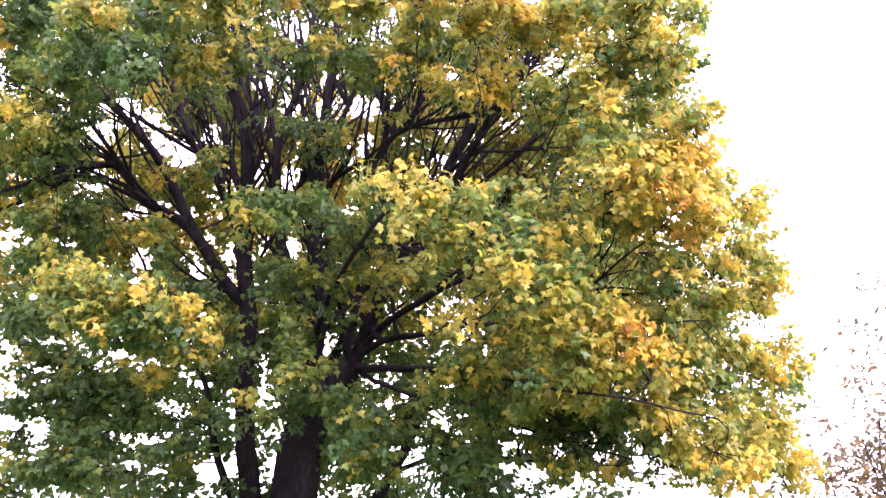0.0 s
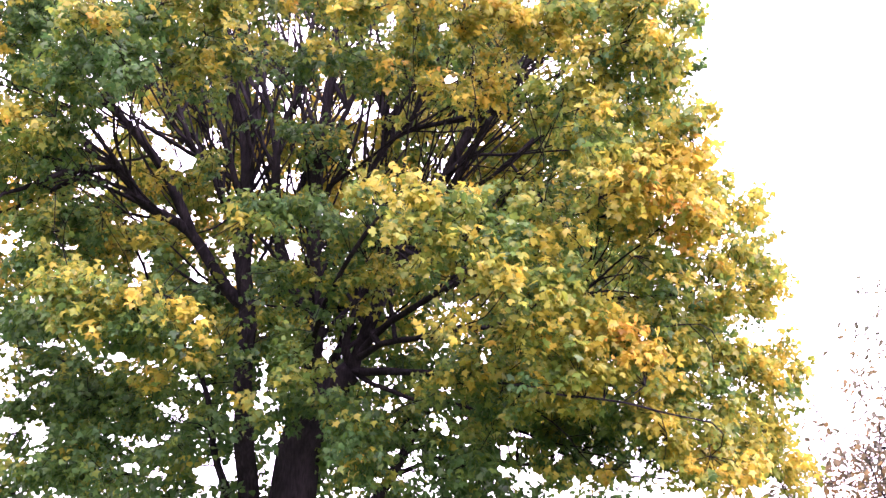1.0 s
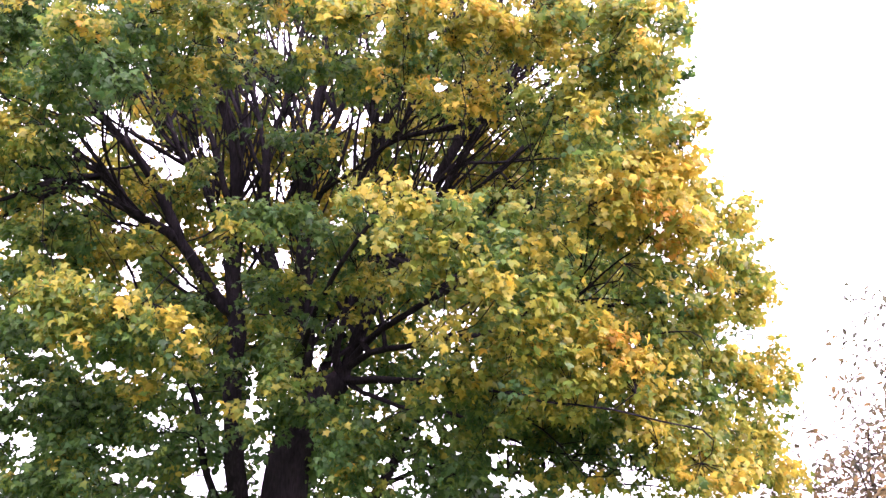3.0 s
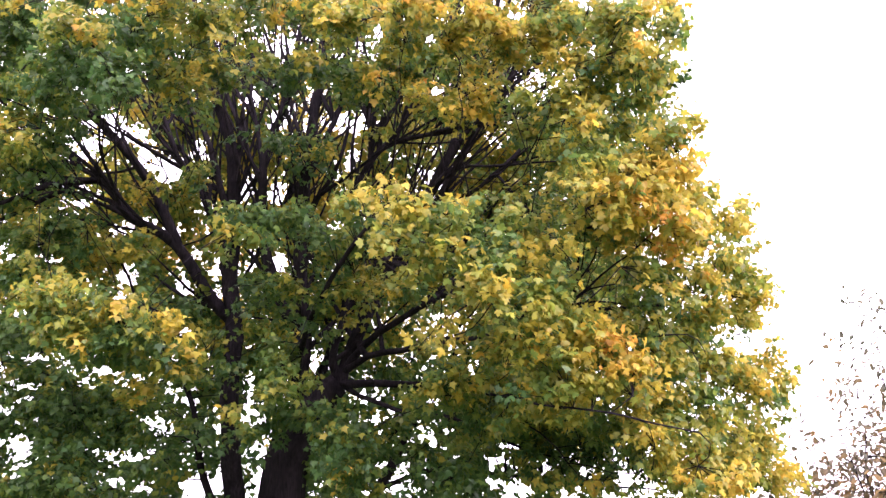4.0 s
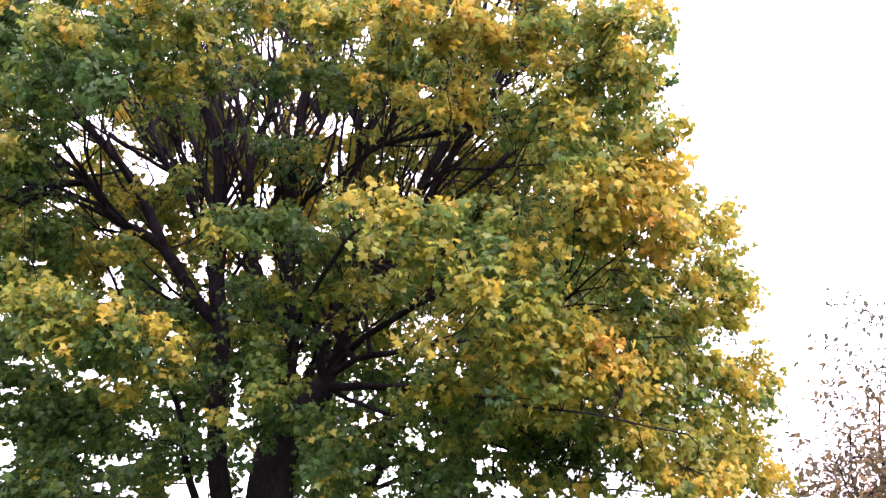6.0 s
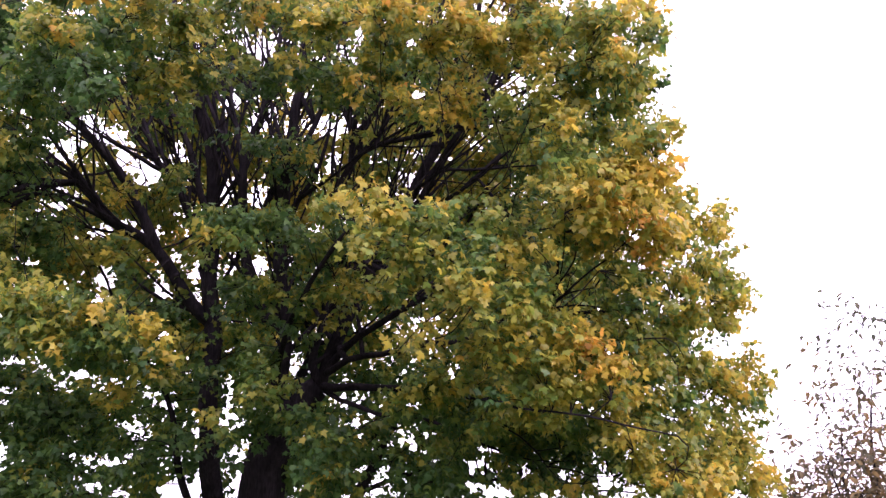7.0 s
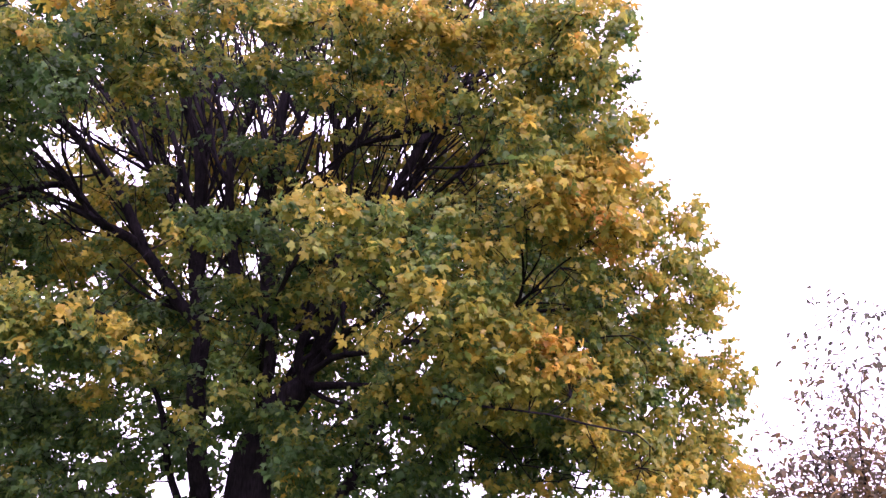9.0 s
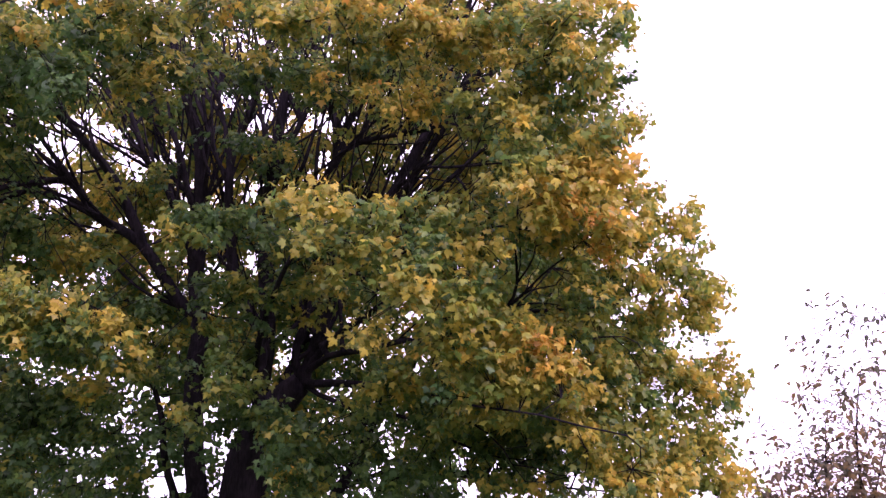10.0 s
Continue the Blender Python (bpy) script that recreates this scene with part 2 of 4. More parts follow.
wood.line([(-2.45, 11.8, 0.8), (-3.22, 12.1, 2.24), (-3.42, 12.02, 2.84), (-3.68, 11.95, 3.76), (-4.34, 11.78, 4.7)], "stem_d", 0.081, 0.02)
wood.line([(-1.95, 11.7, 0.8), (-1.36, 11.8, 1.8), (-0.95, 11.9, 2.46), (-0.68, 11.89, 2.98), (-0.34, 11.85, 3.74), (0.41, 11.78, 4.7)], "stem_c", 0.11, 0.02)
wood.line([(-2.1, 11.6, 2.9), (-1.8, 10.2, 3.9), (-1.2, 8.6, 4.5), (-0.6, 7.6, 4.7), (0.1, 6.9, 4.4)], "limb_zb", 0.05, 0.012)
wood.line([(-2.1, 11.7, 2.9), (-1.9, 12.3, 4.0), (-1.6, 13.0, 5.2), (-1.4, 14.4, 5.8)], "limb_zc", 0.09, 0.02)
wood.line([(-0.95, 11.9, 2.46), (-0.11, 11.95, 2.73), (0.77, 12.06, 2.65), (1.77, 12.18, 2.56), (2.88, 12.3, 2.49)], "limb_x", 0.038, 0.012)
wood.line([(-1.48, 11.45, 3.82), (-1.38, 11.40, 4.12), (-1.22, 11.20, 4.50), (-1.06, 11.00, 4.88), (-0.83, 10.90, 5.25), (-0.60, 10.75, 5.64), (-0.35, 10.60, 6.10), (-0.15, 10.60, 6.54), (0.06, 10.60, 6.98), (0.33, 10.80, 7.70), (0.56, 11.00, 8.68), (0.76, 11.20, 9.73), (1.00, 11.50, 11.75)], "limb_a", 0.085, 0.025)
wood.line([(-0.64, 10.80, 5.58), (-0.24, 10.60, 5.97), (-0.03, 10.50, 6.36), (0.19, 10.50, 6.74), (0.37, 10.50, 7.11), (0.69, 10.60, 7.68), (1.00, 10.70, 8.48), (1.25, 10.80, 9.54)], "limb_b", 0.058, 0.018)
wood.line([(-1.46, 11.40, 3.78), (-1.08, 11.20, 3.75), (-0.53, 10.80, 3.66), (-0.03, 10.30, 3.53), (0.42, 9.60, 3.33)], "limb_c", 0.06, 0.018)
wood.line([(0.42, 9.60, 3.33), (0.63, 8.60, 3.13), (0.82, 7.90, 2.95), (1.06, 7.40, 2.80), (1.39, 7.25, 2.73), (1.73, 7.20, 2.64), (2.11, 7.30, 2.57)], "limb_d", 0.016, 0.007)
wood.line([(-1.41, 11.40, 3.97), (-1.13, 11.20, 4.27), (-0.77, 10.80, 4.44), (-0.38, 10.30, 4.53), (0.04, 9.60, 4.53), (0.46, 8.60, 4.42), (0.64, 7.80, 4.39)], "limb_e", 0.052, 0.018)
wood.line([(-1.44, 11.40, 3.90), (-1.08, 11.10, 4.09), (-0.61, 10.70, 4.06), (-0.10, 10.00, 4.02), (0.34, 9.00, 3.84), (0.74, 8.00, 3.65)], "limb_f", 0.048, 0.018)
wood.line([(-1.57, 11.40, 3.87), (-1.55, 11.20, 4.23), (-1.44, 11.05, 4.54), (-1.39, 10.95, 4.87), (-1.32, 10.80, 5.22), (-1.07, 10.55, 5.37), (-0.85, 10.30, 5.39)], "limb_g", 0.062, 0.03)
wood.line([(-1.07, 10.55, 5.37), (-0.58, 9.80, 4.94), (-0.24, 9.00, 4.50), (0.09, 8.00, 4.16), (0.33, 7.20, 3.93)], "limb_g", 0.035, 0.012)
wood.line([(-1.32, 10.80, 5.22), (-1.37, 10.70, 5.75), (-1.30, 10.60, 6.24), (-1.07, 10.50, 6.66), (-0.72, 10.40, 6.88), (-0.26, 10.30, 6.99), (0.35, 10.20, 7.06), (0.86, 10.00, 6.93), (1.47, 9.60, 6.66)], "limb_h", 0.06, 0.012)
wood.line([(-1.05, 10.50, 6.68), (-1.08, 10.50, 7.09), (-1.22, 10.60, 7.50), (-1.42, 10.70, 8.01), (-1.55, 10.90, 8.81), (-1.74, 11.20, 10.26)], "limb_i", 0.042, 0.012)
wood.line([(-1.00, 10.50, 6.76), (-0.95, 10.50, 7.18), (-0.75, 10.50, 7.71), (-0.50, 10.60, 8.33), (-0.35, 10.70, 8.97), (-0.21, 11.00, 10.32)], "limb_j", 0.042, 0.012)
wood.line([(-0.72, 10.40, 6.88), (-0.60, 10.30, 7.24), (-0.42, 10.30, 7.59), (-0.21, 10.30, 8.04), (-0.05, 10.30, 8.51), (0.09, 10.40, 9.25)], "limb_k", 0.034, 0.01)
wood.line([(-0.26, 10.30, 6.99), (0.12, 10.00, 7.25), (0.49, 9.80, 7.35), (0.88, 9.60, 7.41), (1.27, 9.40, 7.61)], "limb_k", 0.022, 0.009)
wood.line([(-0.12, 10.60, 6.34), (0.12, 10.30, 6.45), (0.48, 10.00, 6.35), (0.82, 9.70, 6.25), (1.27, 9.30, 6.08)], "limb_l", 0.028, 0.01)
wood.line([(-0.22, 10.60, 5.98), (0.12, 10.30, 5.99), (0.41, 10.00, 6.06), (0.60, 9.80, 6.15), (0.83, 9.50, 5.69), (0.97, 9.30, 5.43), (1.13, 9.00, 5.23)], "limb_l", 0.034, 0.01)
wood.line([(0.60, 9.80, 6.15), (0.78, 9.60, 6.26), (1.01, 9.40, 6.34)], "limb_l", 0.018, 0.007)
wood.line([(-2.98, 11.40, 4.44), (-3.05, 11.25, 5.37), (-3.03, 11.10, 5.99), (-3.04, 11.00, 6.55), (-3.15, 11.00, 7.17), (-3.33, 11.00, 7.72), (-3.67, 11.10, 8.54), (-4.06, 11.30, 9.91), (-4.53, 11.60, 11.84)], "stem_a", 0.12, 0.03)
wood.line([(-3.02, 11.35, 4.62), (-3.27, 11.20, 4.90), (-3.45, 11.00, 5.20), (-3.68, 10.80, 5.54), (-4.00, 10.60, 5.73), (-4.27, 10.50, 5.86), (-4.43, 10.30, 6.11), (-4.63, 10.20, 6.23), (-4.92, 9.90, 6.07), (-5.11, 9.50, 5.76), (-5.33, 9.00, 5.36)], "limb_m", 0.095, 0.02)
wood.line([(-3.64, 10.80, 5.50), (-3.81, 10.70, 5.83), (-4.00, 10.60, 6.24), (-4.22, 10.50, 6.57), (-4.53, 10.40, 6.91), (-4.85, 10.40, 7.25), (-5.16, 10.30, 7.51), (-5.66, 10.20, 7.98), (-6.27, 10.00, 8.49)], "limb_n", 0.078, 0.02)
wood.line([(-3.05, 11.25, 5.33), (-3.22, 11.00, 5.82), (-3.46, 10.90, 6.37), (-3.70, 10.80, 6.70), (-3.90, 10.70, 7.11), (-4.09, 10.70, 7.51), (-4.35, 10.70, 8.11), (-4.71, 10.80, 9.04)], "limb_o", 0.066, 0.016)
wood.line([(-3.03, 11.10, 5.90), (-3.22, 10.90, 6.50), (-3.34, 10.80, 6.98), (-3.53, 10.80, 7.34), (-3.73, 10.80, 7.65), (-4.00, 10.80, 8.17), (-4.28, 10.90, 9.01)], "limb_p", 0.055, 0.014)
wood.line([(-3.82, 10.70, 6.37), (-3.97, 10.70, 6.67), (-4.10, 10.70, 7.06), (-4.16, 10.70, 7.33)], "limb_p", 0.014, 0.006)
wood.line([(-4.15, 10.55, 6.71), (-3.89, 10.50, 6.78), (-3.65, 10.50, 6.81)], "limb_p", 0.012, 0.006)
wood.line([(-3.04, 11.00, 6.55), (-3.01, 10.90, 7.12), (-3.09, 10.90, 7.66), (-3.21, 11.00, 8.39), (-3.26, 11.10, 9.45)], "limb_q", 0.042, 0.01)
wood.line([(-4.27, 10.50, 5.86), (-4.44, 10.20, 5.95), (-4.66, 10.00, 5.98), (-4.87, 9.70, 5.85), (-5.00, 9.50, 5.71)], "limb_r", 0.042, 0.01)
wood.line([(-4.43, 10.30, 6.11), (-4.72, 10.20, 6.35), (-4.94, 10.00, 6.42), (-5.22, 9.80, 6.44)], "limb_r", 0.02, 0.008)
wood.line([(-4.00, 10.60, 5.73), (-4.16, 10.30, 5.51), (-4.35, 10.10, 5.59), (-4.43, 10.00, 5.63)], "limb_r", 0.022, 0.008)
wood.line([(-4.53, 10.40, 6.91), (-4.80, 10.20, 6.93), (-5.02, 10.00, 6.95), (-5.32, 9.80, 7.01)], "limb_r", 0.018, 0.007)
wood.line([(-2.10, 11.60, 3.47), (-2.00, 11.45, 3.98), (-1.96, 11.35, 4.42), (-2.02, 11.25, 4.96), (-2.06, 11.10, 5.48), (-2.04, 11.00, 6.03), (-2.02, 10.90, 6.59), (-1.98, 10.90, 7.30), (-1.89, 10.90, 8.04), (-1.90, 11.00, 9.07), (-1.98, 11.30, 11.23)], "stem_b", 0.115, 0.03)
wood.line([(-2.04, 11.35, 4.42), (-2.30, 11.20, 4.86), (-2.52, 11.10, 5.40), (-2.58, 11.00, 5.95), (-2.60, 10.90, 6.42), (-2.59, 10.90, 6.94), (-2.50, 10.90, 7.39), (-2.36, 10.90, 7.85), (-2.26, 11.00, 9.07), (-2.29, 11.20, 10.48)], "limb_s", 0.085, 0.022)
wood.line([(-2.59, 10.90, 6.59), (-2.73, 10.85, 6.74), (-2.90, 10.80, 7.07), (-3.00, 10.80, 7.43)], "limb_t", 0.04, 0.01)
wood.line([(-2.60, 10.90, 6.76), (-2.75, 10.80, 7.38), (-2.89, 10.80, 8.07), (-2.92, 10.90, 9.01)], "limb_t", 0.038, 0.01)
wood.line([(-2.28, 10.80, 7.29), (-2.51, 10.80, 7.61), (-2.69, 10.80, 7.93)], "limb_t", 0.02, 0.008)
wood.line([(-2.54, 10.90, 7.30), (-2.30, 10.80, 7.56), (-2.19, 10.80, 7.89)], "limb_t", 0.018, 0.008)
wood.line([(-2.01, 10.90, 6.46), (-1.82, 10.80, 6.98), (-1.64, 10.80, 7.43), (-1.50, 10.80, 7.89), (-1.39, 10.90, 8.52), (-1.34, 11.00, 9.69)], "limb_u", 0.05, 0.012)
wood.line([(-1.95, 10.90, 6.76), (-2.12, 10.80, 7.25), (-2.26, 10.80, 7.70), (-2.45, 10.90, 8.32), (-2.57, 11.00, 9.28)], "limb_u", 0.038, 0.01)
wood.line([(-2.02, 11.00, 6.07), (-1.64, 10.80, 6.54), (-1.45, 10.70, 7.02), (-1.43, 10.70, 7.55), (-1.58, 10.80, 8.17)], "limb_u", 0.038, 0.01)
wood.line([(-1.78, 10.80, 6.98), (-1.93, 10.80, 7.43), (-2.06, 10.80, 7.70), (-2.17, 10.80, 8.07)], "limb_u", 0.022, 0.008)
wood.line([(-1.47, 11.40, 3.74), (-0.92, 11.20, 3.48), (-0.46, 11.00, 3.33), (0.04, 10.60, 3.22), (0.51, 10.20, 2.94), (0.93, 9.80, 2.73)], "limb_w", 0.035, 0.012)
wood.line([(0.59, 9.00, 3.84), (0.92, 8.60, 3.92), (1.16, 8.20, 3.96), (1.24, 7.90, 4.13), (1.22, 7.60, 4.37), (1.30, 7.40, 4.58)], "limb_y", 0.03, 0.008)
wood.line([(1.19, 8.20, 3.98), (1.45, 7.80, 4.15), (1.69, 7.60, 4.26), (1.87, 7.50, 4.40)], "limb_y", 0.016, 0.006)
wood.line([(1.16, 8.20, 3.96), (1.41, 8.00, 3.96), (1.64, 7.90, 3.90)], "limb_y", 0.016, 0.006)
wood.line([(1.16, 8.20, 3.96), (1.31, 8.00, 4.05), (1.36, 7.90, 4.19)], "limb_y", 0.014, 0.006)
wood.line([(1.21, 8.10, 3.99), (1.37, 8.00, 4.09), (1.60, 7.90, 4.10)], "limb_y", 0.013, 0.006)
wood.line([(1.24, 7.90, 4.13), (1.39, 7.70, 4.29), (1.44, 7.60, 4.49)], "limb_y", 0.013, 0.006)
wood.line([(0.90, 9.00, 4.09), (1.34, 8.60, 4.01), (1.67, 8.20, 3.94), (1.94, 7.90, 3.88), (2.21, 7.70, 3.87), (2.41, 7.70, 3.96)], "limb_z", 0.03, 0.008)
wood.line([(1.34, 8.60, 4.01), (1.52, 8.10, 3.62), (1.67, 7.90, 3.50), (2.00, 7.80, 3.58), (2.24, 7.80, 3.58)], "limb_z", 0.02, 0.006)
wood.line([(0.86, 10.00, 6.93), (1.26, 9.40, 7.23), (1.54, 8.80, 7.40), (1.72, 8.40, 7.46), (1.89, 8.20, 7.63)], "limb_za", 0.025, 0.006)
wood.line([(1.54, 8.80, 7.40), (1.82, 8.50, 7.22), (2.10, 8.30, 7.22), (2.44, 8.20, 7.25)], "limb_za", 0.016, 0.006)
wood.line([(0.86, 10.00, 6.93), (1.38, 9.40, 6.79), (1.76, 8.60, 6.53), (2.05, 8.30, 6.46)], "limb_za", 0.016, 0.006)
shoot = np.random.default_rng(5)
for i in range(46):
    x = shoot.uniform(0.2, 2.85)
    p = np.array((x, 12.0, 2.6))
    wood.line([p, p + (shoot.normal(0, 0.05), shoot.normal(0, 0.1), 0.3), p + (shoot.normal(0, 0.12), shoot.normal(0, 0.2), shoot.uniform(0.5, 0.9))], "limb_x", 0.014, 0.006)

# secondary limbs that fan out from the forks
fan = np.random.default_rng(21)
starts = [i for i, p in enumerate(wood.pos) if 3.9 < p[2] < 6.4 and abs(p[0] + 2.0) < 1.3 and 9.6 < p[1] < 11.9]
for i in range(12):
    p = wood.pos[starts[int(fan.integers(len(starts)))]]
    az = 2.399963 * i
    lean = radians(fan.uniform(14, 62))
    d = np.array((math.cos(az) * math.sin(lean), 0.8 * abs(math.sin(az)) * math.sin(lean), math.cos(lean)))
    length = fan.uniform(3.4, 5.6)
    side = fan.normal(0, 0.3, 3)
    pts = [p, p + d * 0.3 * length + side * 0.7, p + d * 0.65 * length + side + np.array((0, 0, 0.2)), p + d * length + np.array((0, 0, 0.6))]
    wood.line(pts, "branch_%d" % i, fan.uniform(0.02, 0.045), 0.01)
# and lesser ones that leave these at narrow angles
starts = [i for i, p in enumerate(wood.pos) if 4.6 < p[2] < 8.5 and p[0] < 0.9 and p[1] > 9.9 and wood.limb[i] not in ("trunk", "limb_x")]
for i in range(430):
    k = starts[int(fan.integers(len(starts)))]
    p, d = wood.pos[k], unit(wood.pos[k] - wood.pos[wood.up[k]])
    d = unit(d + fan.normal(0, 0.36, 3) + np.array((0.12 * (p[0] + 2), 0.15, 0.25)))
    length = fan.uniform(1.2, 2.8)
    side = fan.normal(0, 0.12, 3)
    wood.line([p, p + d * 0.5 * length + side, p + d * length + np.array((0, 0, 0.15))], wood.limb[k], fan.uniform(0.012, 0.038), 0.006)

# thin ones that reach forwards through the outer leaves
starts = [i for i, p in enumerate(wood.pos) if 3.2 < p[2] < 8 and -4.5 < p[0] < 1.3 and p[1] < 10.4 and wood.limb[i] not in ("trunk", "limb_x")]
for i in range(150):
    k = starts[int(fan.integers(len(starts)))]
    p, d = wood.pos[k], unit(wood.pos[k] - wood.pos[wood.up[k]])
    d = unit(d + fan.normal(0, 0.4, 3) + np.array((0, -0.5, 0.2)))
    length = fan.uniform(0.9, 2.2)
    side = fan.normal(0, 0.1, 3)
    if p[0] + d[0] * length > 1.6 or p[1] + d[1] * length < 6.8:
        continue
    wood.line([p, p + d * 0.5 * length + side, p + d * length + np.array((0, 0, 0.1))], wood.limb[k], fan.uniform(0.009, 0.016), 0.005)

# ------------------------------------------------------------------ the maple: boughs, each a mass of sprays
# x, y, z, half width, how far the leaves have turned (greener also paints shade, yellower light)
TOP_BOUGHS = [
    (-5.49, 9.6, 8.61, 0.45, -0.03), (-4.72, 9.4, 8.55, 0.37, -0.01), (-5.32, 9.0, 7.96, 0.49, -0.03), (-3.58, 6.9, 6.35, 0.23, 0.34), (-3.21, 6.8, 6.13, 0.18, 0.38),
    (-3.40, 8.0, 7.11, 0.32, 0.04), (-2.83, 7.6, 6.97, 0.31, 0.39), (-2.40, 7.6, 6.90, 0.27, 0.34), (-2.16, 8.0, 7.33, 0.21, 0.24), (-1.58, 7.6, 7.08, 0.30, 0.36),
    (-1.11, 7.3, 6.69, 0.30, 0.47), (-0.95, 9.0, 8.05, 0.24, 0.35), (-0.30, 7.1, 6.62, 0.29, 0.60), (0.09, 7.1, 6.65, 0.28, 0.56), (0.37, 7.1, 6.55, 0.25, 0.50),
    (-0.52, 8.0, 6.95, 0.25, 0.35)]
TOP_EDGE_BOUGHS = [
    (0.84, 7.4, 6.57, 0.30, 0.47), (1.20, 8.2, 7.46, 0.30, 0.26), (1.29, 7.3, 6.59, 0.26, 0.33), (1.52, 7.0, 6.58, 0.25, 0.41), (1.75, 6.8, 6.38, 0.26, 0.43),
    (2.01, 7.1, 6.72, 0.17, 0.58), (2.05, 7.1, 6.50, 0.13, 0.26), (1.13, 7.3, 6.26, 0.20, 0.47), (1.17, 7.2, 5.73, 0.23, 0.43), (1.54, 7.3, 6.00, 0.29, 0.33),
    (1.50, 7.0, 6.13, 0.23, 0.41), (1.70, 6.8, 5.91, 0.21, 0.48), (1.71, 7.0, 5.67, 0.22, 0.34), (1.86, 7.0, 5.80, 0.14, 0.54), (1.99, 6.8, 5.76, 0.09, 0.27)]
UPPER_BOUGHS = [
    (-5.16, 9.0, 7.39, 0.42, 0.01), (-3.70, 7.4, 6.16, 0.34, 0.04), (-3.17, 7.2, 6.12, 0.26, 0.12), (-2.95, 6.9, 5.65, 0.17, 0.10), (-4.38, 8.0, 6.26, 0.25, 0.23),
    (-4.57, 8.0, 5.78, 0.25, 0.38), (-4.32, 8.5, 6.44, 0.32, 0.03), (-3.14, 8.4, 7.08, 0.32, 0.13), (-2.76, 8.0, 6.39, 0.22, 0.48), (-3.10, 8.2, 6.59, 0.16, 0.38),
    (-2.63, 8.5, 6.88, 0.26, 0.28), (-2.06, 8.0, 6.59, 0.15, 0.38), (-1.51, 7.9, 6.56, 0.11, 0.50), (-1.79, 8.6, 6.79, 0.22, 0.01), (-1.40, 8.6, 6.83, 0.31, 0.12),
    (-1.06, 8.5, 6.69, 0.26, 0.30)]
UPPER_MID_BOUGHS = [
    (-0.78, 8.0, 6.29, 0.13, 0.50), (-0.68, 9.0, 7.15, 0.29, 0.27), (-0.24, 9.0, 7.31, 0.21, 0.27), (-0.42, 8.0, 6.19, 0.16, 0.53), (-0.05, 7.6, 5.86, 0.17, 0.57),
    (0.29, 7.6, 6.06, 0.24, 0.48), (0.15, 7.4, 6.46, 0.23, 0.48), (0.50, 7.6, 6.42, 0.23, 0.48), (0.53, 10.8, 7.56, 0.29, 0.34), (0.75, 7.3, 5.74, 0.23, 0.41),
    (0.78, 8.0, 5.79, 0.20, 0.38), (1.32, 9.6, 6.44, 0.30, 0.41), (1.31, 6.9, 5.10, 0.27, 0.36), (1.27, 6.9, 5.35, 0.21, 0.41)]
SHOULDER_BOUGHS = [
    (2.23, 7.3, 5.50, 0.04, 0.51), (1.79, 7.5, 5.56, 0.23, 0.36), (1.87, 7.0, 5.28, 0.19, 0.44), (1.97, 6.9, 5.21, 0.12, 0.33), (1.81, 7.1, 5.01, 0.22, 0.66),
    (1.94, 6.9, 4.90, 0.17, 0.67), (1.65, 7.4, 5.10, 0.23, 0.53), (1.31, 9.9, 6.31, 0.25, 0.40), (1.18, 7.1, 4.93, 0.19, 0.53), (0.84, 10.9, 6.61, 0.24, 0.41),
    (0.62, 11.0, 7.03, 0.29, 0.41), (1.80, 6.9, 4.67, 0.21, 0.66), (1.91, 6.9, 4.45, 0.21, 0.70), (2.36, 7.7, 4.94, 0.17, 0.58), (1.96, 7.0, 4.28, 0.18, 0.66),
    (2.01, 7.4, 4.23, 0.19, 0.64)]
INNER_BOUGHS = [
    (-4.94, 9.0, 5.72, 0.33, 0.18), (-4.65, 9.0, 5.97, 0.32, 0.13), (-3.67, 9.5, 5.76, 0.18, 0.48), (-4.38, 9.6, 5.65, 0.23, 0.13), (-1.69, 9.2, 6.14, 0.23, 0.13),
    (-2.03, 9.2, 6.20, 0.20, 0.06), (-1.46, 9.5, 6.18, 0.15, 0.40), (-1.05, 9.5, 6.53, 0.11, 0.40), (-0.67, 11.0, 6.50, 0.21, 0.40), (-2.90, 9.2, 5.70, 0.17, 0.33),
    (-3.25, 9.3, 5.64, 0.20, 0.29), (-5.10, 8.8, 6.80, 0.27, 0.23), (-3.27, 9.6, 6.94, 0.22, 0.11), (-2.74, 9.6, 6.70, 0.17, 0.13), (-2.97, 9.8, 6.24, 0.14, 0.13)]
CENTRE_BOUGHS = [
    (-0.70, 6.7, 4.51, 0.20, 0.48), (-0.94, 7.1, 4.51, 0.17, 0.30), (-0.49, 6.6, 4.25, 0.17, 0.37), (-0.21, 6.6, 4.26, 0.20, 0.34), (-0.44, 6.6, 4.06, 0.20, 0.44),
    (-0.20, 6.7, 4.04, 0.14, 0.23), (0.13, 6.9, 4.46, 0.13, 0.48), (0.44, 7.1, 4.54, 0.18, 0.34), (0.23, 6.9, 4.26, 0.25, 0.23), (0.71, 6.8, 4.19, 0.16, 0.51),
    (0.70, 6.8, 4.03, 0.14, 0.61), (0.47, 6.9, 4.16, 0.18, 0.27), (1.02, 7.3, 4.48, 0.24, 0.40), (1.35, 7.0, 4.60, 0.23, 0.53), (1.43, 7.9, 4.54, 0.22, 0.44),
    (1.22, 6.8, 4.65, 0.21, 0.53), (1.48, 6.6, 4.59, 0.19, 0.53), (1.34, 6.8, 4.31, 0.18, 0.53)]
